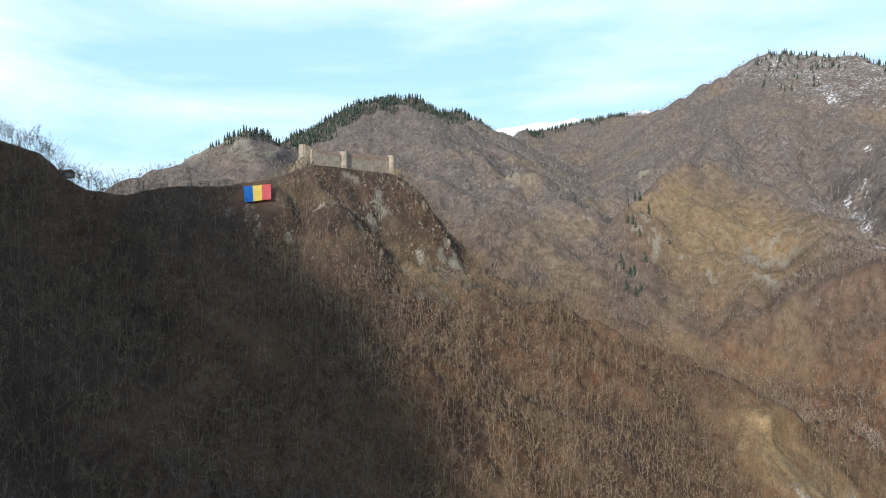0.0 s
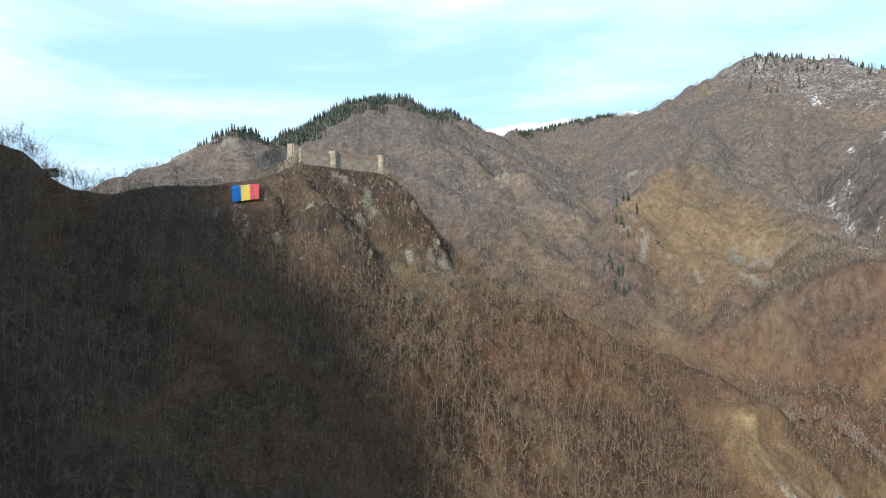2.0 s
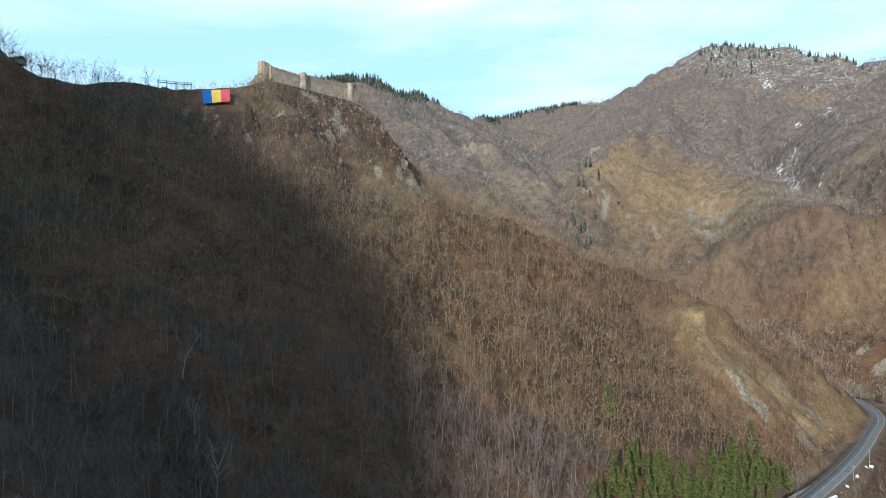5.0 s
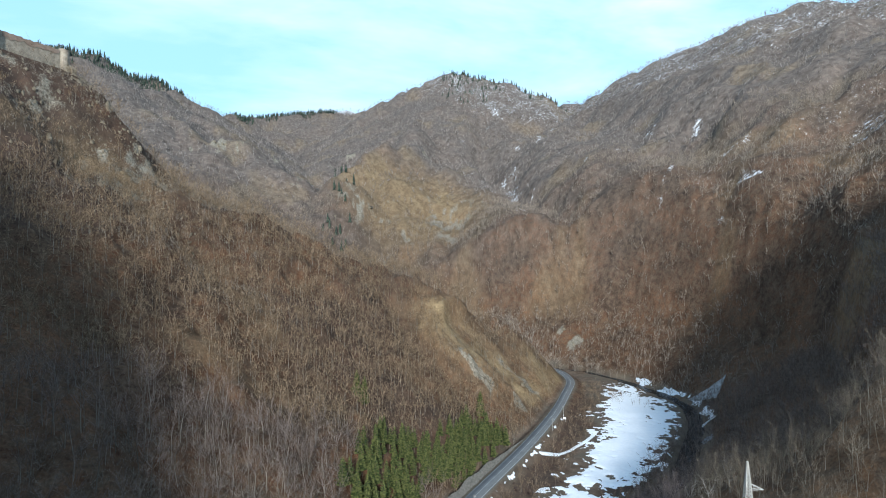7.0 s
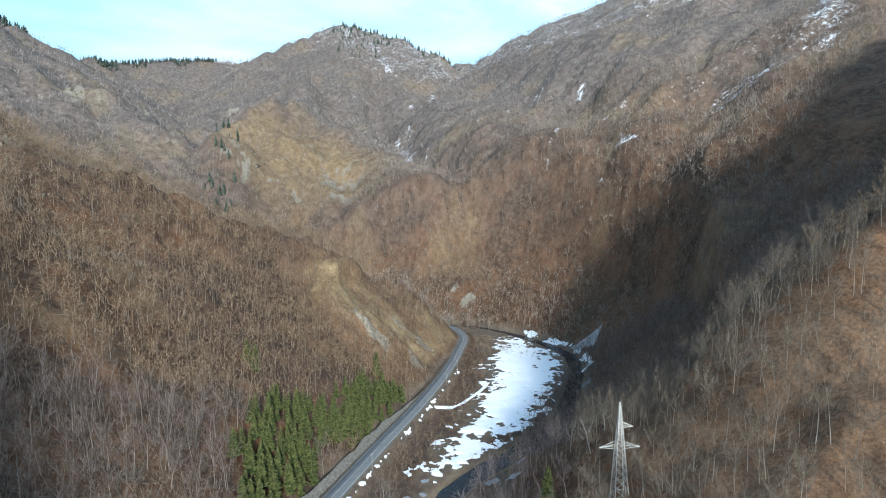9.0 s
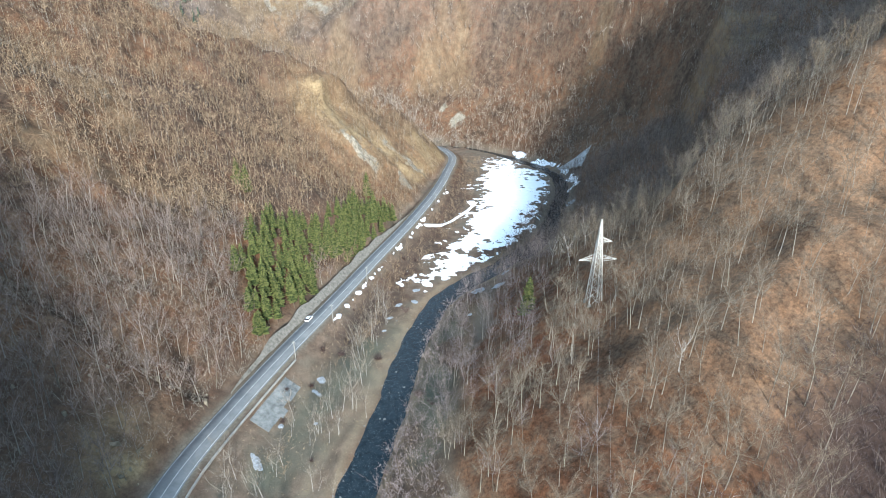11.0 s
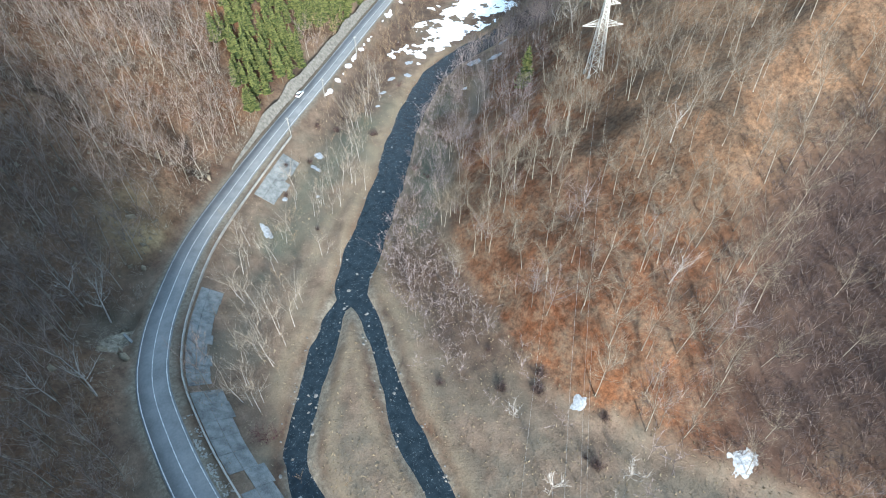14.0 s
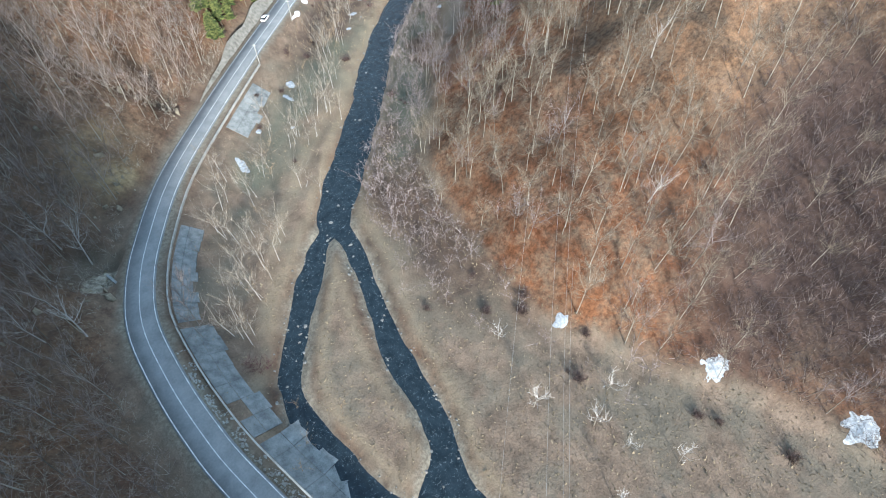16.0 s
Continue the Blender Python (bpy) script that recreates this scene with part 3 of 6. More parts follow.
def masks(x, y, z):
    axis, run, _ = line_distance(x, y, AXIS)
    road, _, _ = line_distance(x, y, ROAD_LINE)
    water = np.full(np.shape(x), 1e9)
    for w in WATER_LINES:
        water = np.minimum(water, line_distance(x, y, w)[0])
    east_side = smooth(5, 20, 0.74 * x - 0.67 * y)
    low = (1 - smooth(-3, 3, z)) * (1 - east_side) + east_side * (1 - smooth(-5.4, -3.2, z + 0.8 * fbm(x, y, 12.0, 3, 113)))
    grass = low * smooth(3, 9, water)
    gravel = np.maximum(1 - smooth(3.0, 4.6, water + 1.2 * fbm(x, y, 9.0, 3, 88)), 1 - smooth(4.0, 5.8, road + 0.5 * fbm(x, y, 7.0, 3, 89))) * (z < 3)
    snow = 0.5 * smooth(300, 520, z) * smooth(500, 900, x) * smooth(350, 900, x + 0.2 * y)
    snow = np.maximum(snow, 0.4 * np.exp(-((x - 770) / 260) ** 2 - ((y - 330) / 260) ** 2))
    snow = np.maximum(snow, 0.5 * np.exp(-((x - 560) / 60) ** 2 - ((y - 800) / 160) ** 2))
    snow = np.maximum(snow, 0.56 * np.sqrt(along(x, y, SNOW_STREAKS)) * (0.85 + 0.3 * fbm(x, y, 20.0, 3, 161)))
    snow = np.maximum(snow, 0.54 * along(x, y, [(830, 195, 690, 185, 75), (690, 185, 600, 245, 60), (600, 245, 540, 300, 40)]) * (0.9 + 0.25 * fbm(x, y, 45.0, 3, 163)))
    snow = np.maximum(snow, 0.75 * smooth(2600, 3400, y))
    snow = np.maximum(snow, 0.8 * np.exp(-((x - 720) / 130) ** 2 - ((y - 1960) / 110) ** 2))
    straw = 0.75 * cut_bank(x, y) * (1 + 0.7 * fbm(x, y, 12.0, 3, 177)) + 0.6 * np.exp(-(((x + 12) / 24) ** 2 + ((y - 358) / 20) ** 2)) + 0.4 * np.exp(-(((x + 75) / 40) ** 2 + ((y - 350) / 26) ** 2)) * smooth(-0.4, 0.5, fbm(x, y, 14.0, 3, 185))
    straw = straw + 0.6 * np.exp(-(((x - 400) / 120) ** 2 + ((y - 770) / 120) ** 2) ** 2) + 0.3 * smooth(0.3, 0.8, fbm(x, y, 60.0, 3, 111)) * smooth(20, 60, z) * (y > 120) * smooth(-20, 40, x)
    straw = straw + 0.9 * np.exp(-((x - 14) / 9) ** 2 - ((y - 119) / 11) ** 2) * (1 + 0.6 * fbm(x, y, 6.0, 3, 179))
    # the cleft's shade is put into the ground by this dark strip
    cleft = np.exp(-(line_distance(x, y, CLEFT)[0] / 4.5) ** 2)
    straw = straw * smooth(0.5, 4, z) * (1 - cleft)
    e_crest, _, _ = line_distance(x, y, [(1100, 100), (836, 152), (765, 228), (645, 312), (560, 355)])
    snow = np.maximum(snow, 0.44 * np.exp(-(e_crest / 140) ** 2))
    snow = np.maximum(snow, 0.54 * np.exp(-(line_distance(x, y, [(533, 681), (573, 741), (610, 820)])[0] / 26) ** 2))
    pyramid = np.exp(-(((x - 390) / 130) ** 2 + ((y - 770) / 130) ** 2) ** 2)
    # grows with distance, so that the ground colour imitates haze
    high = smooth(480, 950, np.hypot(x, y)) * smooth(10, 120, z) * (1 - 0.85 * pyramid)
    across = 0.74 * x - 0.67 * y
    rust = smooth(5, 30, across) * (1 - smooth(200, 300, np.hypot(x, y))) * smooth(-5.6, -3.6, z) * (0.8 + 0.3 * fbm(x, y, 40.0, 3, 103))
    # rust stops at the crest: the shaded slope's cooler tone is painted too
    rust = rust * (1 - smooth(0, 25, past_crest(x, y)))
    thorn = np.exp(-((x - 100) / 20) ** 2 - ((y + 30) / 22) ** 2) + 0.9 * np.exp(-((x - 128) / 16) ** 2 - ((y + 14) / 14) ** 2)
    fl, rs = flat_distance(x, y), line_distance(x, y, ROAD_LINE)[2]
    brush = smooth(-15, -8, fl + 3 * fbm(x, y, 15.0, 2, 107)) * (1 - smooth(2, 8, fl)) * smooth(10, 45, y) * (rs < 0) * smooth(24, 34, road) * (1 - smooth(330, 380, np.hypot(x, y)))
    brush = np.maximum(brush, smooth(7, 11, road) * (1 - smooth(20, 27, road + 4 * fbm(x, y, 14.0, 2, 109))) * (rs < 0) * smooth(60, 110, x) * (1 - smooth(300, 340, x)))
    grass = grass * (1 - 0.85 * brush)
    thorn = thorn + 0.7 * brush
    # last term: the left slope's deepest shade, put into the ground colour
    shrub_shade = np.clip(0.55 * smooth(0.0, 0.6, fbm(x, y, 90.0, 4, 101) + 0.12) * (1 - smooth(0, 22, across)) + thorn + 0.9 * np.exp(-((x + 50) / 75) ** 2 - ((y - 370) / 50) ** 2) + np.exp(-((x + 165) / 50) ** 2 - ((y - 205) / 60) ** 2), 0, 1)
    track = line_distance(x, y, TRACK)[0]
    track = np.maximum(np.exp(-((track - 0.9) / 0.7) ** 2), 0.3 * np.exp(-(track / 2.4) ** 2)) * (z < 0)
    moss = np.exp(-(line_distance(x, y, [(30, 98), (55, 110), (80, 124), (110, 142)])[0] / 10) ** 2) + np.exp(-(line_distance(x, y, [(80, 78), (98, 98), (125, 120), (152, 138)])[0] / 8) ** 2)
    moss = moss * smooth(-0.5, 0.4, fbm(x, y, 14.0, 3, 171)) * (z < -2)
    sand = np.exp(-((water - 6.6 - 1.0 * fbm(x, y, 11.0, 2, 173)) / 1.4) ** 2) * (z < -2)
    # tan's second term paints soft light on the shaded litter above the road
    return dict(thorn=np.clip(0.9 * cleft + 1.3 * (np.exp(-((x - 102) / 26) ** 2 - ((y + 32) / 26) ** 2) + 0.9 * np.exp(-((x - 128) / 20) ** 2 - ((y + 14) / 18) ** 2)) * smooth(-0.7, 0.3, fbm(x, y, 16.0, 3, 175)), 0, 1), moss=np.clip(moss, 0, 1), sand=np.clip(np.maximum(sand, track), 0, 1), rock=rock_zone(x, y) * (1 - 0.8 * cleft), grass=grass, gravel=gravel, snow=snow, high=high, shrub_shade=shrub_shade, tan=np.clip(np.clip(rust, 0, 1) * smooth(10, 36, z + 6 * fbm(x, y, 30.0, 3, 105)) + 0.8 * np.exp(-((x + 12) / 48) ** 2 - ((y - 100) / 48) ** 2) * smooth(1, 4, z), 0, 1), rust=np.clip(rust, 0, 1) * (1 - 0.8 * np.clip(thorn, 0, 1)), straw=np.clip(straw, 0, 1))


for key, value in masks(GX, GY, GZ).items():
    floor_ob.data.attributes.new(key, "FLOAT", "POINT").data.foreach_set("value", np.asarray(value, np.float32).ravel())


# ---- woods ----
M_TWIG_PURPLE = simple("purple_grey_twigs", (0.11, 0.09, 0.088), (0.265, 0.222, 0.212), 0.3, 0.95, 0.05, 0, 0, True)
M_PALEBARK = simple("pale_beech_bark", (0.15, 0.135, 0.11), (0.33, 0.3, 0.25), 1.2, 0.9, 0.1, 0.3, 0.03)
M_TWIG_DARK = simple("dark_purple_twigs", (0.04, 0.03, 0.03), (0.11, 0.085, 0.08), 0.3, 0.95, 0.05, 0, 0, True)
rng = np.random.default_rng(7)


def tube(points, radii, sides):
    """A tapered stem: verts and triangles."""
    pts = np.asarray(points, float)
    n = len(pts)
    way = np.gradient(pts, axis=0)
    way /= np.linalg.norm(way, axis=1, keepdims=True) + 1e-9
    ref = np.array([0.31, 0.95, 0.05])
    u = np.cross(way, ref)
    u /= np.linalg.norm(u, axis=1, keepdims=True) + 1e-9
    v = np.cross(way, u)
    ang = np.arange(sides) * 2 * math.pi / sides
    ring = pts[:, None] + np.asarray(radii)[:, None, None] * (u[:, None] * np.cos(ang)[None, :, None] + v[:, None] * np.sin(ang)[None, :, None])
    tris = []
    for i in range(n - 1):
        for k in range(sides):
            a, b = i * sides + k, i * sides + (k + 1) % sides
            tris.append((a, b, b + sides))
            if radii[i + 1] > 1e-4:
                tris.append((a, b + sides, a + sides))
    return ring.reshape(-1, 3), np.array(tris)


def join(pieces):
    verts, tris, base = [], [], 0
    for v, t in pieces:
        verts.append(v)
        tris.append(np.asarray(t) + base)
        base += len(v)
    return np.concatenate(verts), np.concatenate(tris)


def sliver(a, b, w, r):
    """One thin twig, a long narrow leaf of wood."""
    side = np.cross(b - a, r.normal(size=3))
    side *= w / (np.linalg.norm(side) + 1e-9)
    return np.stack([a - side, a + side, b]), np.array([(0, 1, 2)])


def bare_tree(seed, height, limbs, twigs, sides, limb_sides, width, low=0.35, spread=0.27, thick=0.6, rise=0.55, girth=1.0):
    """A leafless broadleaf tree at the origin: its trunk, and its crown of limbs and twigs."""
    r = np.random.default_rng(seed)
    bend = r.normal(size=2) * 0.035 * height
    forks = 3 if limbs > 3 else 0
    top = 0.6 if forks else 1.0
    hs = np.linspace(0, top, 4 if sides > 3 else (3 if forks else 2))
    stem = np.stack([bend[0] * hs ** 2, bend[1] * hs ** 2, hs * height], -1)
    rad = girth * (0.0088 * height * (1 - hs / top) ** 0.7 + 0.004 * height * (hs < top * 0.99))
    trunk = tube(stem, rad, sides)
    crown = []
    for i in range(limbs):
        lead = i < forks
        k = (0.36 + 0.2 * r.random()) if lead else low + (0.95 * top - low) * (i - forks + r.random() * 0.8) / max(1, limbs - forks)
        at = np.array([bend[0] * k ** 2, bend[1] * k ** 2, k * height])
        az = i * 2.2 + r.normal() * 0.4
        ln = height * (0.98 - k) * (0.8 + 0.25 * r.random()) if lead else height * spread * (1.2 - k) * (0.7 + 0.5 * r.random())
        lift = 1.3 + 1.5 * r.random() if lead else 0.3 + 0.7 * r.random()
        out = np.array([math.cos(az), math.sin(az), lift])
        out /= np.linalg.norm(out)
        mid = at + out * ln * 0.55 + r.normal(size=3) * 0.05 * ln
        tip = at + out * ln + np.array([0, 0, (0.1 if lead else 0.25) * ln]) + r.normal(size=3) * 0.05 * ln
        rr = width * (1.35 if lead else 0.8)
        full = limb_sides > 2
        crown.append(tube([at, mid, tip] if full else [at, tip], [rr, rr * 0.6, 0.0] if full else [rr, 0.0], 3))
        share = twigs * (0.55 / forks if lead else 0.45 / max(1, limbs - forks)) if forks else twigs / limbs
        for j in range(max(1, round(share))):
            f = 0.2 + 0.8 * r.random()
            s = at + (mid - at) * f / 0.55 if f < 0.55 else mid + (tip - mid) * (f - 0.55) / 0.45
            d = out * 0.6 + r.normal(size=3) * 0.6 + np.array([0, 0, rise])
            reach = height * 0.12 * (0.6 + 0.9 * r.random()) if forks else ln * (0.34 + 0.4 * r.random())
            crown.append(sliver(s, s + d * reach, width * thick, r))
    return trunk, join(crown)


def scatter(kinds, xs, ys, zs, scales, leans, name, mats, label):
    """Many trees joined into one stretch of wood: the trunks and the crowns are two parts."""
    which = rng.integers(0, len(kinds), len(xs))
    turn = rng.random(len(xs)) * 2 * math.pi
    root = tagged(new(name), label, "woods", "", "stuff")
    for part_no, part_name in ((0, "trunks"), (1, "crowns")):
        vs, ts, base = [], [], 0
        for k, kind in enumerate(kinds):
            v, t = kind[part_no]
            sel = np.nonzero(which == k)[0]
            if not len(sel):
                continue
            c, s = np.cos(turn[sel]), np.sin(turn[sel])
            x = v[None, :, 0] * c[:, None] - v[None, :, 1] * s[:, None]
            y = v[None, :, 0] * s[:, None] + v[None, :, 1] * c[:, None]
            z = np.repeat(v[None, :, 2], len(sel), 0)
            x, y = x + z * leans[sel, 0][:, None], y + z * leans[sel, 1][:, None]
            q = np.stack([x, y, z], -1) * scales[sel][:, None, None] + np.stack([xs[sel], ys[sel], zs[sel] - 0.35], -1)[:, None]
            vs.append(q.reshape(-1, 3))
            ts.append((t[None] + (np.arange(len(sel)) * len(v))[:, None, None] + base).reshape(-1, 3))
            base += q.shape[0] * q.shape[1]
        tagged(mesh_object(part_name, np.concatenate(vs), np.concatenate(ts), mats[part_no], root), kind="stuff")
    return root


def places(x0, x1, y0, y1, step, seed):
    r = np.random.default_rng(seed)
    x, y = np.meshgrid(np.arange(x0, x1, step), np.arange(y0, y1, step))
    x, y = x.ravel() + r.random(x.size) * step, y.ravel() + r.random(x.size) * step
    return x, y, r.random(x.size)


def wooded(x, y, z):
    """How thickly trees stand there, 0 to 1."""
    road, _, side = line_distance(x, y, ROAD_LINE)
    flat = flat_distance(x, y)
    thick = 0.9 + 0.4 * fbm(x, y, 45.0, 3, 77)
    thick = np.where((np.hypot(x - 149, y - 101) < 9) | (np.hypot(x + 113, y - 328) < 17) | (line_distance(x, y, [(-150, 312), (-115, 342), (-107, 364)])[0] < 13), 0, thick)
    thick = np.where(flat < 2.5, 0, thick)
    thick = np.where(road < 9, 0, thick)
    thick = thick * (1 - 0.92 * smooth(0.2, 0.5, rock_zone(x, y)))
    bare = 0.85 * np.exp(-(((x + 70) / 60) ** 2 + ((y - 392) / 26) ** 2)) + 0.42 * cut_bank(x, y)
    thorn = np.exp(-((x - 98) / 20) ** 2 - ((y + 28) / 22) ** 2) + 0.9 * np.exp(-((x - 124) / 16) ** 2 - ((y + 14) / 14) ** 2)
    return np.clip(thick * (1 - np.clip(bare * 1.3, 0, 1)) * (1 - 0.75 * np.clip(thorn, 0, 1)), 0, 1)


CONIFER_STAND = [(78, 163), (92, 190), (104, 205), (140, 217), (176, 237)]      # the pine plantation's upper middle line


def in_pines(x, y):
    d, run, _ = line_distance(x, y, CONIFER_STAND)
    return d < 13 + 4 * vnoise(x / 14, y / 14, 8)


def plant(x, y, u, keep, near, far):
    z = lie(x, y)
    d = np.hypot(x - 25, y + 5)
    eastern = (0.74 * x - 0.67 * y > 0) & (d < 230)
    ok = (u < wooded(x, y, z) * keep * np.where(eastern, 0.52 + 0.45 * np.exp(-(past_crest(x, y) / 32) ** 2), 0.95)) & (d >= near) & (d < far) & ~in_pines(x, y)
    return x[ok], y[ok], z[ok]


def tilts(n, amount):
    return rng.normal(size=(n, 2)) * amount


NEAR = [bare_tree(10 + i, 15, 10, 150, 4, 3, 0.05, 0.3, 0.42, 0.5, 0.3, 0.6) for i in range(7)]
EAST = [bare_tree(20 + i, 18, 11, 250, 4, 3, 0.04, 0.36, 0.34, 0.42, 0.4, 0.5) for i in range(7)]
MIDDLE = [bare_tree(40 + i, 13.5, 7, 46, 3, 2, 0.05, 0.25, 0.5, 1.7, 0.2, 0.5) for i in range(7)]
HALF = [bare_tree(70 + i, 13, 5, 17, 3, 2, 0.1, 0.22, 0.45, 1.9, 0.5, 0.8) for i in range(6)]
FAR = [bare_tree(90 + i, 12, 2, 7, 3, 2, 0.2, 0.15, 0.4, 1.9, 1.2) for i in range(5)]



def brush(seed, height, stems, twigs, width):
    """A bush of many thin stems from one root: its stems, and its spray of twigs."""
    r = np.random.default_rng(seed)
    woods, spray = [], []
    for i in range(stems):
        az, out = 2 * math.pi * (i + r.random()) / stems, 0.25 + 0.5 * r.random()
        tip = np.array([math.cos(az) * out, math.sin(az) * out, 0.75 + 0.3 * r.random()]) * height
        foot = tip * (0.06, 0.06, 0.0)
        woods.append(tube([foot, tip], [width, 0.0], 3))
        for j in range(twigs // stems):
            f = 0.25 + 0.75 * r.random()
            s = foot + (tip - foot) * f
            spray.append(sliver(s, s + (r.normal(size=3) * 0.5 + np.array([math.cos(az), math.sin(az), 0.7]) * 0.5) * height * 0.32, width * 0.75, r))
    return join(woods), join(spray)


BRUSH = [brush(600 + i, 3.0, 5, 40, 0.035) for i in range(6)]
x, y, u = places(-200, 260, -70, 240, 4.1, 1)
x, y, z = plant(x, y, u, 1.0, 0, 215)
sel = (x > 62) & (y < 75) & (x < 150) & (y > -35)
order = np.nonzero(sel)[0]
single = order[rng.permutation(len(order))[:150]]
rest = np.setdiff1d(np.arange(len(x)), single)
east = rest[x[rest] * 0.74 - y[rest] * 0.67 > 0]
west = np.setdiff1d(rest, east)
for low_part, twig, words in ((True, M_TWIG_PURPLE, "bare purple-grey trees at the foot of the rusty slope"), (False, M_TWIG_TAN, "bare grey beeches on slopes of rusty leaf litter")):
    e = east[(z[east] < 14) == low_part]
    if low_part:
        e = e[rng.random(len(e)) < 0.75]
    scatter(EAST, x[e], y[e], z[e], 0.45 + 0.6 * rng.random(len(e)) ** 1.3, tilts(len(e), 0.08), "near_woods", (M_BARK, twig), words)
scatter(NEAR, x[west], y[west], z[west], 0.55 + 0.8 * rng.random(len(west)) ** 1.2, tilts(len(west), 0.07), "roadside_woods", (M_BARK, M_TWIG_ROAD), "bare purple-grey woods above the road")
SINGLE_AT = list(zip(x[single], y[single], z[single]))
x, y, u = places(-420, 460, -60, 430, 4.1, 2)
x, y, z = plant(x, y, u, 1.0, 215, 425)
# beyond the crest lies in shade; its cooler tone is put into the twigs
beyond = (past_crest(x, y) > 12) & (0.74 * x - 0.67 * y > 40)
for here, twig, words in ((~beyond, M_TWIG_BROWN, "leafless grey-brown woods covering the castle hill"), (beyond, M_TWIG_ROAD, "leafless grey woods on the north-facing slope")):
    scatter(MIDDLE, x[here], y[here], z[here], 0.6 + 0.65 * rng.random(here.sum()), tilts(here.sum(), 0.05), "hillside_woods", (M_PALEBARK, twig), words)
x, y, u = places(-500, 900, 120, 900, 6.8, 3)
x, y, z = plant(x, y, u, 1.0, 425, 830)
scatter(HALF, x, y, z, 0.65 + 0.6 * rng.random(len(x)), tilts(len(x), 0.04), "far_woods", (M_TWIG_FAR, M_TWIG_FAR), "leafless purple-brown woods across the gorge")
x, y, u = places(-800, 1700, 100, 2150, 12.5, 4)
x, y, z = plant(x, y, u, 1.0, 830, 2600)
ok = x > -0.75 * y
x, y, z = x[ok], y[ok], z[ok]
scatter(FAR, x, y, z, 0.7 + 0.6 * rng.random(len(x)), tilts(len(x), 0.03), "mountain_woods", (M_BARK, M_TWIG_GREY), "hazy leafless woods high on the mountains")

# scrub on the castle's rocky hill
x, y, u = places(-190, 70, 285, 432, 2.4, 5)
z = lie(x, y)
ok = (u < 0.7 + 0.5 * fbm(x, y, 16.0, 3, 121)) & (np.hypot(x + 113, y - 329) > 14) & (np.abs((x + 99) * 0.688 - (y - 374) * 0.725 + 5) > 9)
scatter(HALF, x[ok], y[ok], z[ok], 0.17 + 0.25 * rng.random(ok.sum()), tilts(ok.sum(), 0.1), "scrub", (M_TWIG, M_TWIG_PALE), "low brown scrub on the castle's rocky hill")
# dark brushwood in the cleft beside the spur; it also stands in for the shade there
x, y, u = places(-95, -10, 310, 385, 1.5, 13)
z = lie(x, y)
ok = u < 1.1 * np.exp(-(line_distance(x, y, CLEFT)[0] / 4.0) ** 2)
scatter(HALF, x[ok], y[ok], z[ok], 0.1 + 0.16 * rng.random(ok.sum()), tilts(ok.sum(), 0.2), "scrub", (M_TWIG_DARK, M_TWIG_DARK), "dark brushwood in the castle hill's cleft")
# undergrowth on the shaded slope above the road
x, y, u = places(-95, 70, 5, 190, 2.3, 12)
z = lie(x, y)
road_d, _, road_side = line_distance(x, y, ROAD_LINE)
ok = (road_side > 0) & (road_d > 7.5) & (road_d < 75) & (u < 0.85 + 0.5 * fbm(x, y, 20.0, 3, 141))
scatter(BRUSH, x[ok], y[ok], z[ok], 0.5 + 1.0 * rng.random(ok.sum()) ** 1.5, tilts(ok.sum(), 0.15), "undergrowth", (M_TWIG_PALE, M_TWIG_PALE), "low bare brushwood under the roadside trees")
# scrub on the tan bank over the road's bend
x, y, u = places(165, 300, 235, 350, 2.8, 14)
z = lie(x, y)
road_d, _, road_side = line_distance(x, y, ROAD_LINE)
ok = (road_side > 0) & (road_d > 8) & (z < 75) & (u < 0.45 + 0.5 * fbm(x, y, 13.0, 3, 143))
scatter(HALF, x[ok], y[ok], z[ok], 0.13 + 0.3 * rng.random(ok.sum()) ** 2, tilts(ok.sum(), 0.15), "scrub", (M_TWIG_TAN, M_TWIG_TAN), "tan scrub on the steep bank above the road")
# dark thorn thicket on the lower slope
x, y, u = places(66, 160, -80, 20, 1.7, 9)
z = lie(x, y)
thorn = np.exp(-((x - 102) / 26) ** 2 - ((y + 32) / 26) ** 2) + 0.9 * np.exp(-((x - 128) / 18) ** 2 - ((y + 14) / 16) ** 2)
ok = (u < 1.1 * thorn) & (z > -5)
scatter(BRUSH, x[ok], y[ok], z[ok], 0.6 + 1.1 * rng.random(ok.sum()), tilts(ok.sum(), 0.2), "thicket", (M_TWIG, M_TWIG_DARK), "dark tangled brushwood on the lower slope")
# thicket and grove between the road and the snow
x, y, u = places(-10, 360, 20, 330, 3.6, 6)
z = lie(x, y)
road_d, _, road_side = line_distance(x, y, ROAD_LINE)
grove = 0.9 * np.exp(-(((x - 332) / 13) ** 2 + ((y - 296) / 22) ** 2))
ok = (road_side < 0) & (z < 3) & (((road_d > 9) & (road_d < 26) & (u < np.where(x > 95, 0.75, 0.14))) | (u < grove)) & (line_distance(x, y, WATER_LINES[0])[0] > 9)
scatter(MIDDLE, x[ok], y[ok], z[ok], 0.25 + 0.4 * rng.random(ok.sum()), tilts(ok.sum(), 0.08), "thicket", (M_BARK, M_TWIG_BROWN), "bare brushwood and saplings by the snowfield")
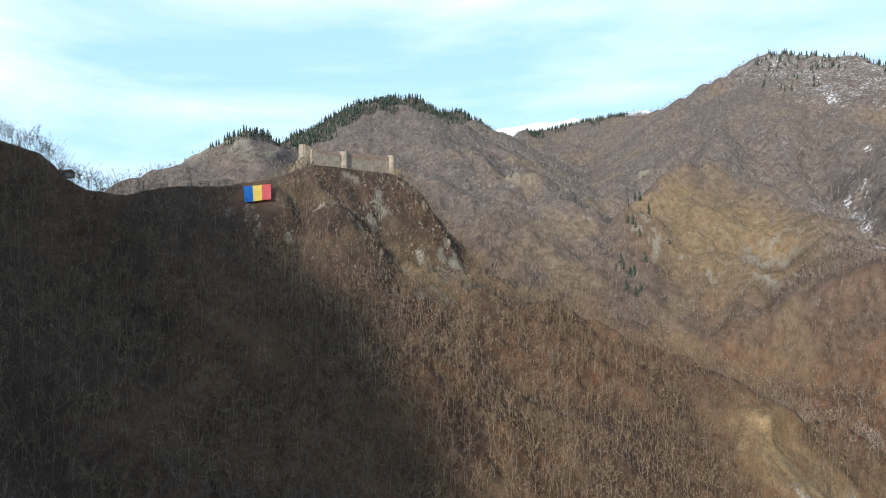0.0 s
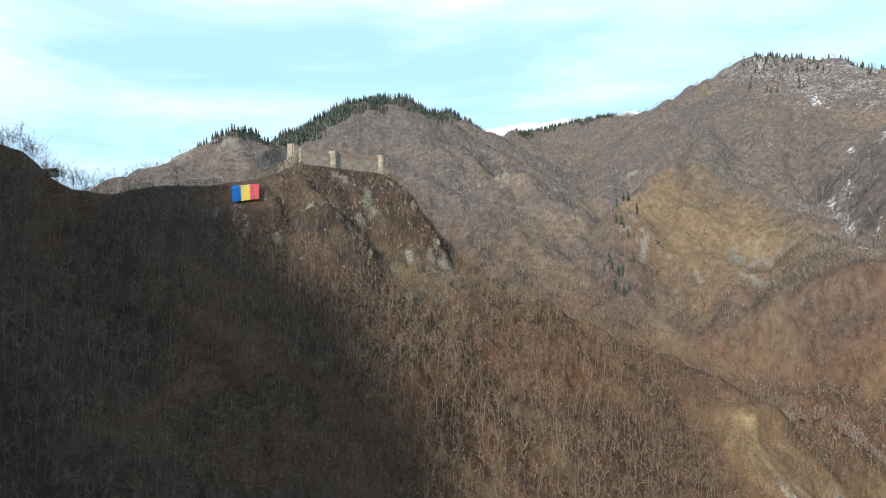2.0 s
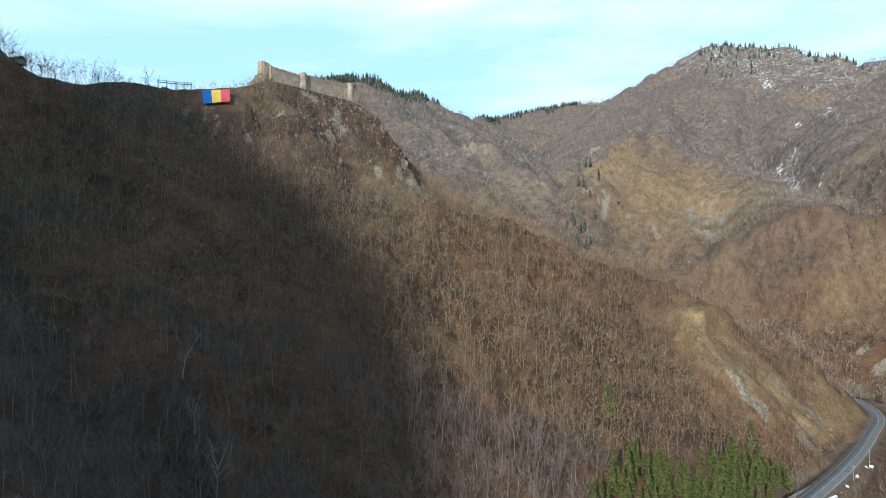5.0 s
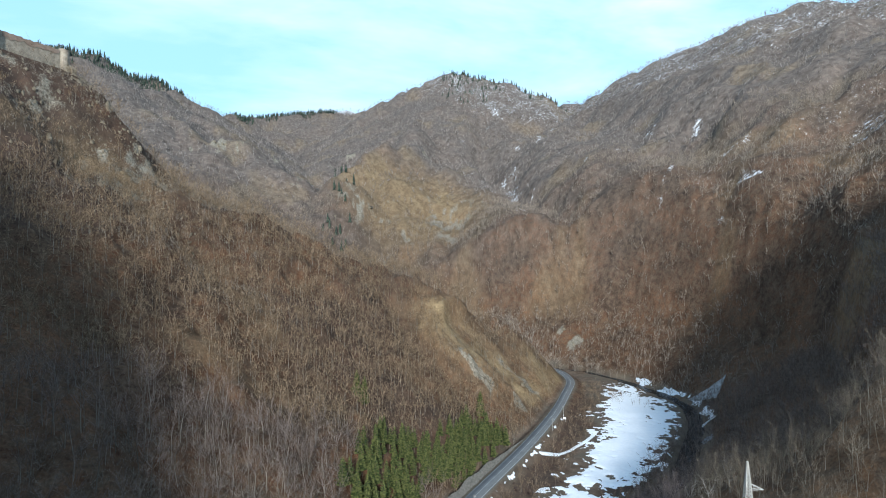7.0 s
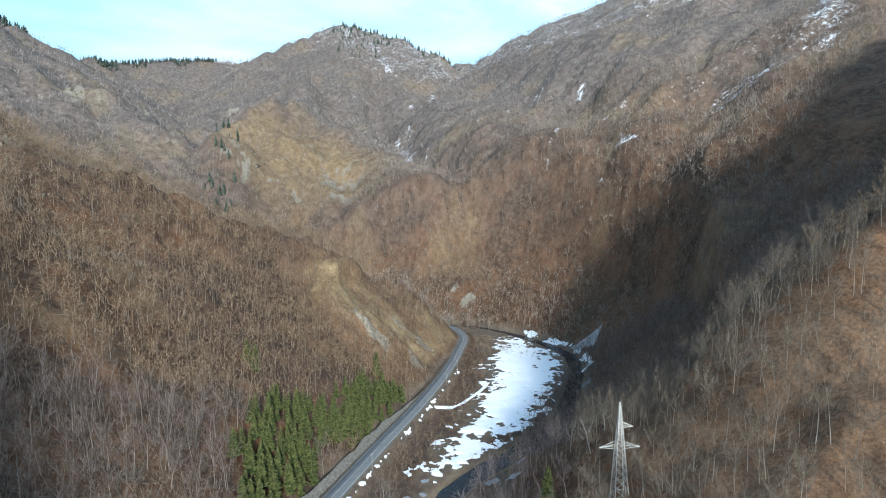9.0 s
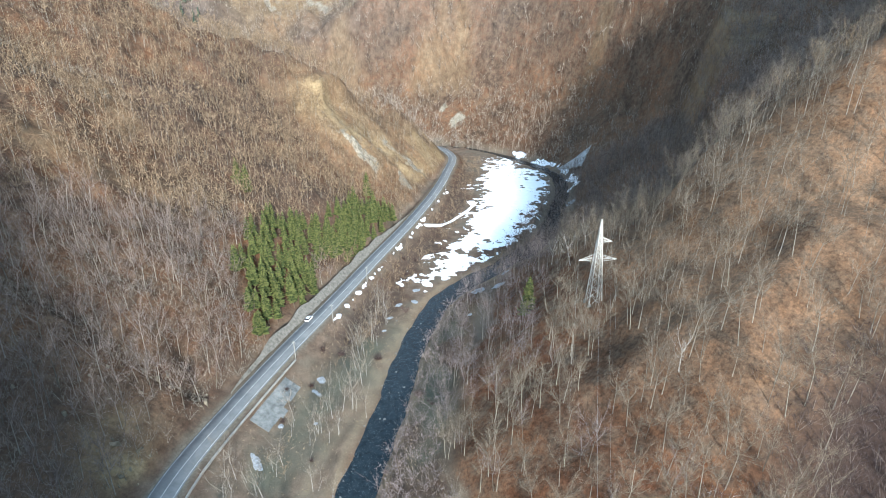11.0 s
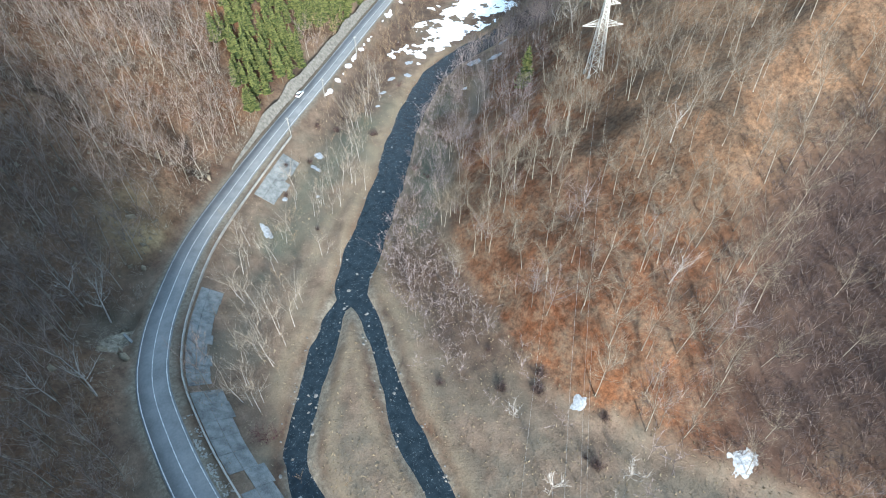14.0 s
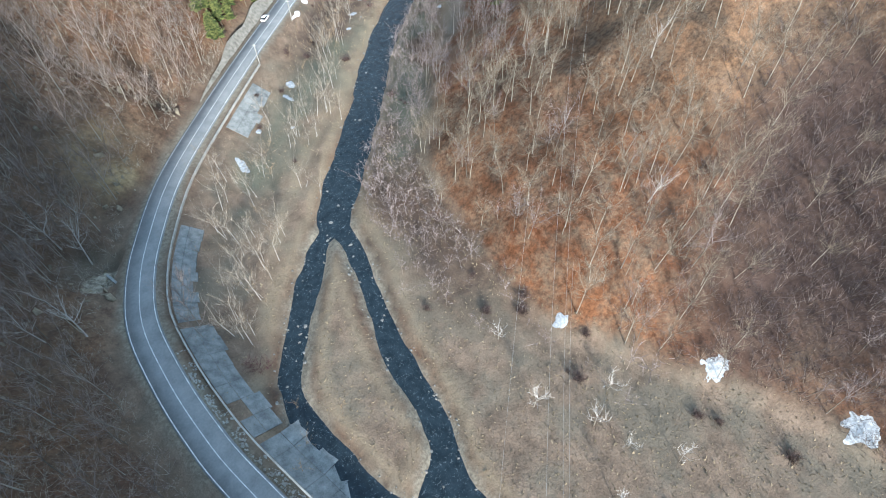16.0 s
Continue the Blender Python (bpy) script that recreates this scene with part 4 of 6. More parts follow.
# purple thicket between the river and the foot of the slope
x, y, u = places(30, 168, -20, 150, 2.6, 8)
z = lie(x, y)
fl = flat_distance(x, y)
ok = (fl > -13 + 6 * vnoise(x / 20, y / 20, 3)) & (fl < 4) & (line_distance(x, y, ROAD_LINE)[2] < 0) & (line_distance(x, y, ROAD_LINE)[0] > 30) & (u < 0.85 * smooth(20, 60, y) + 0.12) & (np.min([line_distance(x, y, w)[0] for w in WATER_LINES], 0) > 6)
scatter(MIDDLE, x[ok], y[ok], z[ok], 0.25 + 0.5 * rng.random(ok.sum()) ** 1.5, tilts(ok.sum(), 0.1), "thicket", (M_TWIG, M_TWIG_PURPLE), "purple-grey brushwood along the foot of the slope")

single_kinds = []
for i in range(6):
    root = tagged(new("bare_tree"), "leafless pale grey beech on the leaf-strewn slope", "tree", "beeches on the slope")
    t, c = bare_tree(200 + i, 19, 13, 330, 5, 3, 0.045, 0.38, 0.34, 0.4, 0.42, 0.52)
    mesh_object("trunk", t[0], t[1], M_PALEBARK, root)
    mesh_object("crown", c[0], c[1], M_TWIG_TAN, root)
    single_kinds.append(root)
for i, (px, py, pz) in enumerate(SINGLE_AT):
    m = pose(px, py, pz - 0.3, rng.normal() * 4, rng.normal() * 4, rng.random() * 360) @ Matrix.Diagonal((*[0.55 + 0.5 * rng.random()] * 3, 1))
    if i < 6:
        single_kinds[i].matrix_basis = m
    else:
        c = copy_thing(single_kinds[i % 6], Matrix())
        c.matrix_basis = m


# ---- road and water ----


def ribbon(name, line, offsets, height, mat, parent=None):
    """A strip along a line: offsets are (side, height) pairs, left positive."""
    pts = np.array([p[:2] for p in line])
    way = np.gradient(pts, axis=0)
    way /= np.linalg.norm(way, axis=1, keepdims=True)
    left = np.stack([-way[:, 1], way[:, 0]], -1)
    verts = [np.column_stack([pts + left * o, np.full(len(pts), height + h)]) for o, h in offsets]
    n, k = len(pts), len(offsets)
    verts = np.stack(verts, 1).reshape(-1, 3)
    return mesh_object(name, verts, grid_faces(k, n)[:, ::-1], mat, parent)


road = tagged(ribbon("road", ROAD_LINE, [(3.6, -0.5), (3.55, 0.0), (0.0, 0.05), (-3.55, 0.0), (-3.6, -0.5)], 0.12, M_ASPHALT), "grey two-lane asphalt mountain road with white lines", "road", "", "structure")
for side in (3.15, 0.0, -3.15):
    tagged(ribbon("road_line", ROAD_LINE, [(side + 0.09, 0), (side - 0.09, 0)], 0.185 - 0.012 * abs(side), M_PAINT, road), "worn white road marking")


def water_material():
    m, n, l, b = material("river_water", 0.2, 0.16)
    riffle = ramp(n, l, noise_node(n, l, 1.9, 9, 0.85), (0.575, (0, 0, 0)), (0.66, (0.7, 0.7, 0.7)))
    l.new(mix(n, l, riffle, ramp(n, l, noise_node(n, l, 0.5, 6), (0.35, (0.007, 0.012, 0.016)), (0.75, (0.018, 0.028, 0.036))), (0.3, 0.34, 0.36)), b.inputs["Base Color"])
    foam = ramp(n, l, noise_node(n, l, 1.7, 8, 0.75), (0.58, (0.18, 0.18, 0.18)), (0.72, (0.5, 0.5, 0.5)))
    l.new(foam, b.inputs["Roughness"])
    bump(n, l, b, noise_node(n, l, 1.3, 6, 0.7), 0.6, 0.25)
    return m


M_WATER = water_material()
for line, half in zip(WATER_LINES, WATER_HALF):
    tagged(ribbon("water", line, [(half + 2.5, 0), (0, 0), (-half - 2.5, 0)], WATER_Z + 0.004 * half, M_WATER), "dark blue shallow mountain river with riffles", "river", "", "structure")

# ---- snow ----


def snow_sheet(name, label, x0, x1, y0, y1, step, depth, cover):
    x, y = np.meshgrid(np.arange(x0, x1, step), np.arange(y0, y1, step))
    c = cover(x, y)
    z = lie(x, y) + np.clip(c, -0.6, 1) * depth
    ok = c > -0.6
    f = grid_faces(x.shape[1], x.shape[0])
    keep = ok.ravel()[f].all(1)
    f = f[keep]
    used, inv = np.unique(f, return_inverse=True)
    v = np.stack([x, y, z], -1).reshape(-1, 3)[used]
    return tagged(mesh_object(name, v, inv.reshape(-1, 4), M_SNOW, None, True), label, "snow", "", "structure")


SNOW_LINE = [(150, 172), (178, 174), (218, 190), (267, 217), (311, 249), (345, 281), (372, 316)]


def field_cover(x, y):
    d, run, _ = line_distance(x, y, SNOW_LINE)
    half = np.interp(run, [0, 40, 80, 150, 220, 260], [7, 15, 19, 24, 25, 12])
    c = (half - d) / 8 - 1.1 * smooth(0.7, 0.95, np.abs(fbm(x, y, 7.0, 3, 93)) + 0.3) + 1.1 * fbm(x, y, 11.0, 4, 91) + 0.9 * fbm(x, y, 3.2, 3, 92) + 0.15 - 0.7 * np.clip(1 - run / 110, 0, 1)
    w = np.minimum(1, line_distance(x, y, WATER_LINES[0])[0] / 3 - 2.6)
    track = 1.0 - np.abs(line_distance(x, y, [(200, 222), (224, 225), (246, 233), (264, 243)])[0]) / 1.3
    r = line_distance(x, y, ROAD_LINE)[0]
    return np.maximum(np.minimum(np.minimum(c, w), (r - 15) / 4), np.minimum(track, (r - 4.5) / 2))


snow_sheet("snowfield", "sheet of white old snow on the river flat", 130, 400, 140, 345, 0.9, 0.4, field_cover)


# ---- small shape tools ----


def part(name, bm, mat, parent=None, label=""):
    """Link a bmesh as one mesh object under a thing or a part."""
    me = bpy.data.meshes.new(name)
    bm.to_mesh(me)
    bm.free()
    me.materials.append(mat)
    ob = new(name, me)
    ob.parent = parent
    return tagged(ob, label)


def box(bm, size, m=Matrix(), bevel=0.0):
    made = bmesh.ops.create_cube(bm, size=1, matrix=m @ Matrix.Diagonal((*size, 1)))
    if bevel:
        edges = list({e for v in made["verts"] for e in v.link_edges})
        bmesh.ops.bevel(bm, geom=edges, offset=bevel, segments=1, affect="EDGES")
    return bm


def rod(bm, a, b, r1, r2=None, sides=6):
    a, b = Vector(a), Vector(b)
    m = Matrix.Translation((a + b) / 2) @ (b - a).to_track_quat("Z", "Y").to_matrix().to_4x4()
    bmesh.ops.create_cone(bm, cap_ends=True, segments=sides, radius1=r1, radius2=r1 if r2 is None else r2, depth=(b - a).length, matrix=m)
    return bm


def at_ground(px, py):
    return float(lie(px, py))


def lump(seed, squash=0.7, detail=2, rough=0.35):
    """A broken, angular stone about 1 m in radius."""
    bm = bmesh.new()
    bmesh.ops.create_icosphere(bm, subdivisions=detail, radius=1)
    for v in bm.verts:
        p = v.co * 1.3 + Vector((seed * 7.1, seed * 3.3, 0))
        k = 1 + rough * noise.noise(p) + rough * 0.6 * noise.noise(p * 2.7)
        v.co = Vector((v.co.x * k, v.co.y * k, v.co.z * k * squash))
    return bm


M_MASONRY = simple("weathered_rubble_masonry", (0.2, 0.166, 0.126), (0.49, 0.425, 0.335), 0.3, 0.95, 0.1, 0.9, 0.4)
M_BRICKWORK = simple("old_brick_courses", (0.22, 0.155, 0.118), (0.37, 0.28, 0.215), 0.35, 0.95, 0.1, 0.5, 0.2)
M_CRAG = simple("grey_crag", (0.08, 0.067, 0.05), (0.32, 0.272, 0.198), 0.45, 0.95, 0.1, 0.9, 0.4)
M_BOULDER = simple("river_boulder", (0.06, 0.06, 0.058), (0.22, 0.215, 0.2), 0.8, 0.8, 0.3, 0.6, 0.1)
M_CONCRETE = simple("stained_concrete", (0.08, 0.085, 0.085), (0.23, 0.24, 0.235), 0.5, 0.9, 0.2, 0.4, 0.05)
M_KERB = simple("pale_concrete_kerb", (0.2, 0.19, 0.17), (0.36, 0.35, 0.32), 0.6, 0.9, 0.2, 0.4, 0.05)
M_STEEL = simple("galvanised_steel", (0.4, 0.39, 0.36), (0.55, 0.535, 0.495), 0.8, 0.55, 0.4, 0.0)
M_CABLE = simple("aluminium_cable", (0.3, 0.29, 0.27), (0.42, 0.4, 0.37), 0.3, 0.5, 0.4, 0.0)
M_GLASSY = simple("brown_glass_insulator", (0.1, 0.07, 0.05), (0.16, 0.12, 0.09), 4, 0.2, 0.5, 0.0)
M_WOOD = simple("weathered_timber", (0.09, 0.07, 0.05), (0.19, 0.155, 0.115), 1.2, 0.9, 0.1, 0.4, 0.03)
M_PLASTER = simple("grey_plaster", (0.2, 0.19, 0.175), (0.32, 0.31, 0.28), 0.7, 0.9, 0.1, 0.3, 0.03)
M_BLUE = simple("blue_cloth", (0.02, 0.17, 0.56), (0.035, 0.22, 0.64), 0.3, 0.8, 0.2, 0.2, 0.1)
M_YELLOW = simple("yellow_cloth", (0.82, 0.64, 0.14), (0.88, 0.72, 0.2), 0.3, 0.8, 0.2, 0.2, 0.1)
M_RED = simple("red_cloth", (0.66, 0.12, 0.14), (0.74, 0.17, 0.19), 0.3, 0.8, 0.2, 0.2, 0.1)
M_CARPAINT = simple("white_car_paint", (0.72, 0.73, 0.74), (0.8, 0.8, 0.8), 2, 0.25, 0.5, 0.0)
M_DARKGLASS = simple("dark_car_glass", (0.012, 0.014, 0.016), (0.02, 0.022, 0.025), 2, 0.08, 0.5, 0.0)
M_TYRE = simple("tyre_rubber", (0.012, 0.012, 0.012), (0.03, 0.03, 0.03), 5, 0.9, 0.1, 0.0)
M_BIRCH = simple("white_birch_bark", (0.24, 0.22, 0.2), (0.5, 0.475, 0.44), 2.0, 0.85, 0.1, 0.2, 0.02)
M_DRYGRASS = simple("dry_grass_blades", (0.13, 0.105, 0.07), (0.25, 0.2, 0.135), 0.2, 0.95, 0.05, 0, 0, True)
M_BUSH = simple("dark_bush_twigs", (0.05, 0.036, 0.033), (0.12, 0.085, 0.075), 0.3, 0.95, 0.05, 0, 0, True)

# ---- castle on the crest ----
CASTLE_A, CASTLE_WAY = Vector((-99, 374, 0)), Vector((0.725, 0.688, 0)).normalized()
CASTLE_IN = Vector((-CASTLE_WAY.y, CASTLE_WAY.x, 0))


def castle_at(s, inward=0.0):
    return CASTLE_A + CASTLE_WAY * s + CASTLE_IN * inward


def ruined_wall(a, b, top_a, top_b, thick, seed, mat, parent, name="wall", jag=0.7, band=None):
    """A thick standing wall from a to b down into the ground, with a broken crown."""
    way = (b - a).normalized()
    side = Vector((way.y, -way.x, 0)) * thick / 2
    n = max(3, int((b - a).length / 1.1))
    bm = bmesh.new()
    rows = []
    for i in range(n + 1):
        p = a.lerp(b, i / n)
        top = top_a + (top_b - top_a) * i / n + jag * (noise.noise((i * 0.45, seed * 3.7, 0)) + 0.6 * noise.noise((i * 1.9, seed, 4)))
        low = min(at_ground(p.x + k * side.x, p.y + k * side.y) for k in (-1, 0, 1)) - 2.5 if band is None else top - band * (0.7 + 0.5 * noise.noise((i * 0.3, seed, 6)))
        batter = side * 1.12
        rows.append([bm.verts.new((p + q).to_tuple()[:2] + (z,)) for q, z in ((batter, low), (side * 1.04, low + 0.55 * (top - low)), (side, top), (-side, top + 0.2 * noise.noise((i, seed, 9))), (-batter, low))])
    for r, q in zip(rows, rows[1:]):
        for k in range(5):
            bm.faces.new((r[k], q[k], q[(k + 1) % 5], r[(k + 1) % 5]))
    bm.faces.new(rows[0][::-1])
    bm.faces.new(rows[-1])
    bmesh.ops.recalc_face_normals(bm, faces=bm.faces)
    return part(name, bm, mat, parent)


def round_tower(centre, radius, top, seed, parent):
    bm = bmesh.new()
    sides, n = 20, 7
    low = min(at_ground(centre.x + radius * math.cos(k), centre.y + radius * math.sin(k)) for k in range(6)) - 2.5
    rings = []
    for j in range(n + 1):
        f = j / n
        ring = []
        for k in range(sides):
            an = 2 * math.pi * k / sides
            rr = radius * (1.1 - 0.12 * f) * (1 + 0.03 * noise.noise((k * 0.9, j * 0.8, seed)))
            z = low + f * (top - low) + (1.3 * noise.noise((k * 0.5, seed, 2)) if j == n else 0)
            ring.append(bm.verts.new((centre.x + rr * math.cos(an), centre.y + rr * math.sin(an), z)))
        rings.append(ring)
    inner = [bm.verts.new((centre.x + 0.6 * (v.co.x - centre.x), centre.y + 0.6 * (v.co.y - centre.y), v.co.z - 0.3)) for v in rings[-1]]
    floor_in = [bm.verts.new((v.co.x, v.co.y, top - 3)) for v in inner]
    rings += [inner, floor_in]
    for r, q in zip(rings, rings[1:]):
        for k in range(sides):
            bm.faces.new((r[k], r[(k + 1) % sides], q[(k + 1) % sides], q[k]))
    bm.faces.new(floor_in)
    bmesh.ops.recalc_face_normals(bm, faces=bm.faces)
    return part("tower", bm, M_MASONRY, parent, "round rubble tower with a broken top")


castle = tagged(new("castle_ruin"), "ruined medieval stone castle with round towers on the crest", "castle")
ruined_wall(castle_at(9), castle_at(35), 245.8, 244.8, 2.4, 1, M_MASONRY, castle)
ruined_wall(castle_at(36), castle_at(79), 246.4, 248.4, 2.4, 2, M_MASONRY, castle)
ruined_wall(castle_at(79, 1), castle_at(74, 15), 247.0, 246.0, 2.0, 3, M_MASONRY, castle)
ruined_wall(castle_at(74, 15), castle_at(10, 15), 245.5, 245.0, 2.0, 4, M_MASONRY, castle)
ruined_wall(castle_at(38, 1.6), castle_at(77, 1.6), 247.2, 249.0, 0.9, 7, M_BRICKWORK, castle, "brick_lining", 0.9)
ruined_wall(castle_at(10, 1.6), castle_at(33, 1.6), 246.4, 245.2, 0.9, 8, M_BRICKWORK, castle, "brick_lining", 1.0)
ruined_wall(castle_at(12), castle_at(32), 245.9, 245.2, 2.56, 1, M_BRICKWORK, castle, "brick_head", 0.7, 3.0)
ruined_wall(castle_at(40), castle_at(76), 246.6, 248.4, 2.56, 2, M_BRICKWORK, castle, "brick_head", 0.7, 4.5)
round_tower(castle_at(36), 3.1, 247.4, 5, castle)
round_tower(castle_at(80), 3.4, 249.6, 6, castle)
keep = part("keep", bmesh.new(), M_MASONRY, castle, "square keep, the highest piece of the ruin")
for a, b, z1, z2, sd in (((5, 2), (11.5, 2), 249.4, 247.0, 11), ((11.5, 2), (11.5, 8.5), 247.0, 246.4, 12), ((11.5, 8.5), (5, 8.5), 246.4, 249.8, 13), ((5, 8.5), (5, 2), 249.8, 249.4, 14)):
    ruined_wall(castle_at(*a), castle_at(*b), z1, z2, 1.8, sd, M_MASONRY, keep, "keep_wall", 1.1)
ruined_wall(castle_at(0, 1), castle_at(6, 1), 238.5, 241.5, 2.0, 15, M_MASONRY, castle, "fore_wall", 0.9)

rock_seat = tagged(new("rock_outcrop"), "jagged grey rock under the ruin's keep", "rock")
for i, (s_at, inn, size) in enumerate(((0, -1, 3.2), (3, -3.5, 2.8), (-4, 1, 2.6), (7, -3.5, 2.2), (-1, 4, 3.0), (82, -4, 3.4), (86, 0, 3.0), (89, -5, 2.6))):
    p = castle_at(s_at, inn)
    bm = lump(30 + i, 1.5, 3, 0.6)
    bmesh.ops.transform(bm, matrix=Matrix.Translation((p.x, p.y, at_ground(p.x, p.y) + 0.2 * size)) @ pose(0, 0, 0, 8 * i, 5, 40 * i) @ Matrix.Diagonal((size, size * 0.8, size, 1)), verts=bm.verts)
    part("crag", bm, M_CRAG, rock_seat)

# ---- banner in blue, yellow and red on the slope ----
banner = tagged(new("banner"), "huge blue, yellow and red cloth banner on the rocky slope", "flag")
B_TL, B_TR, B_BL, B_BR = Vector((-123.2, 335.0, 214.2)), Vector((-106.6, 336.2, 215.9)), Vector((-118.8, 325.2, 203.5)), Vector((-103.4, 326.2, 205.7))
for k, (mat, name) in enumerate(((M_BLUE, "blue_stripe"), (M_YELLOW, "yellow_stripe"), (M_RED, "red_stripe"))):
    bm = bmesh.new()
    vs = []
    for i in range(9):
        for j in range(15):
            f, g = (k + i / 8) / 3, j / 14
            p = B_TL.lerp(B_TR, f).lerp(B_BL.lerp(B_BR, f), g)
            p = p + Vector((0, -0.7, 0.7)) * (0.35 * noise.noise((f * 5, g * 3, 1)) + 0.16 * noise.noise((f * 14, g * 9, 2)) + 0.5)
            vs.append(bm.verts.new(p))
    for i in range(8):
        for j in range(14):
            a = i * 15 + j
            bm.faces.new((vs[a], vs[a + 1], vs[a + 16], vs[a + 15]))
    bmesh.ops.solidify(bm, geom=bm.faces[:], thickness=0.04)
    part(name, bm, mat, banner)
for p, q in ((B_TL, Vector((-0.6, 1.6, 0.6))), (B_TR, Vector((0.6, 1.6, 0.6))), (B_BL, Vector((-0.5, 0.2, -1.4))), (B_BR, Vector((0.5, 0.2, -1.4)))):
    part("tie_rope", rod(bmesh.new(), p + Vector((0, -0.35, 0.35)), p + q, 0.05), M_WOOD, banner)

# ---- hut, walkway and mast on the saddle ----


def gable_hut(px, py, turn, w, d, h):
    z = at_ground(px, py)
    root = tagged(new("hut"), "small dark hut with a gable roof on the saddle", "hut")
    root.matrix_basis = pose(px, py, z - 0.4, 0, 0, turn)
    part("wall", box(bmesh.new(), (w, d, h), pose(0, 0, h / 2)), M_PLASTER, root)
    bm = bmesh.new()
    for sgn in (-1, 1):
        box(bm, (w + 1, d / 2 + 0.9, 0.18), pose(0, sgn * (d / 4 + 0.2), h + d * 0.2, -sgn * 32))
    part("roof", bm, M_WOOD, root)
    for sgn in (-1, 1):
        bm = bmesh.new()
        bm.faces.new([bm.verts.new((sgn * w / 2, yy, zz)) for yy, zz in ((-d / 2, h), (d / 2, h), (0, h + d * 0.33))])
        part("gable", bm, M_WOOD, root)
    for k in (-1, 1):
        win = part("window", box(bmesh.new(), (0.9, 0.12, 1.0), pose(k * w * 0.25, -d / 2, h * 0.55)), M_DARKGLASS, root)
        part("window_frame", box(bmesh.new(), (1.1, 0.08, 0.12), pose(k * w * 0.25, -d / 2 - 0.05, h * 0.55 + 0.55)), M_WOOD, win)
    part("door", box(bmesh.new(), (0.95, 0.12, 2.0), pose(0, -d / 2, 1.0)), M_WOOD, root)
    return root


gable_hut(-206, 295, -18, 9, 5.0, 2.6)

walkway = tagged(new("walkway"), "timber visitors' walkway with railings along the crest", "walkway")
WALK = [(-143, 319, 214.6), (-135, 326, 215.8), (-128, 332, 217.2)]
for a, b in zip(WALK, WALK[1:]):
    a, b = Vector(a), Vector(b)
    mid, ln = (a + b) / 2, (b - a).length
    turn = (b - a).to_track_quat("X", "Z").to_matrix().to_4x4()
    part("deck", box(bmesh.new(), (ln, 1.5, 0.15), Matrix.Translation(mid) @ turn), M_WOOD, walkway)
    for sgn in (-0.7, 0.7):
        part("handrail", box(bmesh.new(), (ln, 0.14, 0.14), Matrix.Translation(mid) @ turn @ pose(0, sgn, 1.1)), M_WOOD, walkway)
        for f in (0.05, 0.5, 0.95):
            p = a.lerp(b, f)
            foot = at_ground(p.x, p.y) - 0.5
            top = (Matrix.Translation(p) @ turn @ pose(0, sgn, 1.1)).translation
            part("post", rod(bmesh.new(), (top.x, top.y, min(foot, p.z - 0.4)), top, 0.1), M_WOOD, walkway)
mast = tagged(new("mast"), "thin bare metal mast among the saddle's trees", "mast")
mz = at_ground(-214, 295)
part("pole", rod(bmesh.new(), (-214, 295, mz - 0.5), (-214, 295, mz + 17), 0.12, 0.06), M_STEEL, mast)
part("cross_bar", rod(bmesh.new(), (-214.8, 295, mz + 15.5), (-213.2, 295, mz + 15.5), 0.05), M_STEEL, mast)
part("foot", box(bmesh.new(), (0.8, 0.8, 0.8), pose(-214, 295, mz), 0.06), M_CONCRETE, mast)

# ---- pylons and cables ----


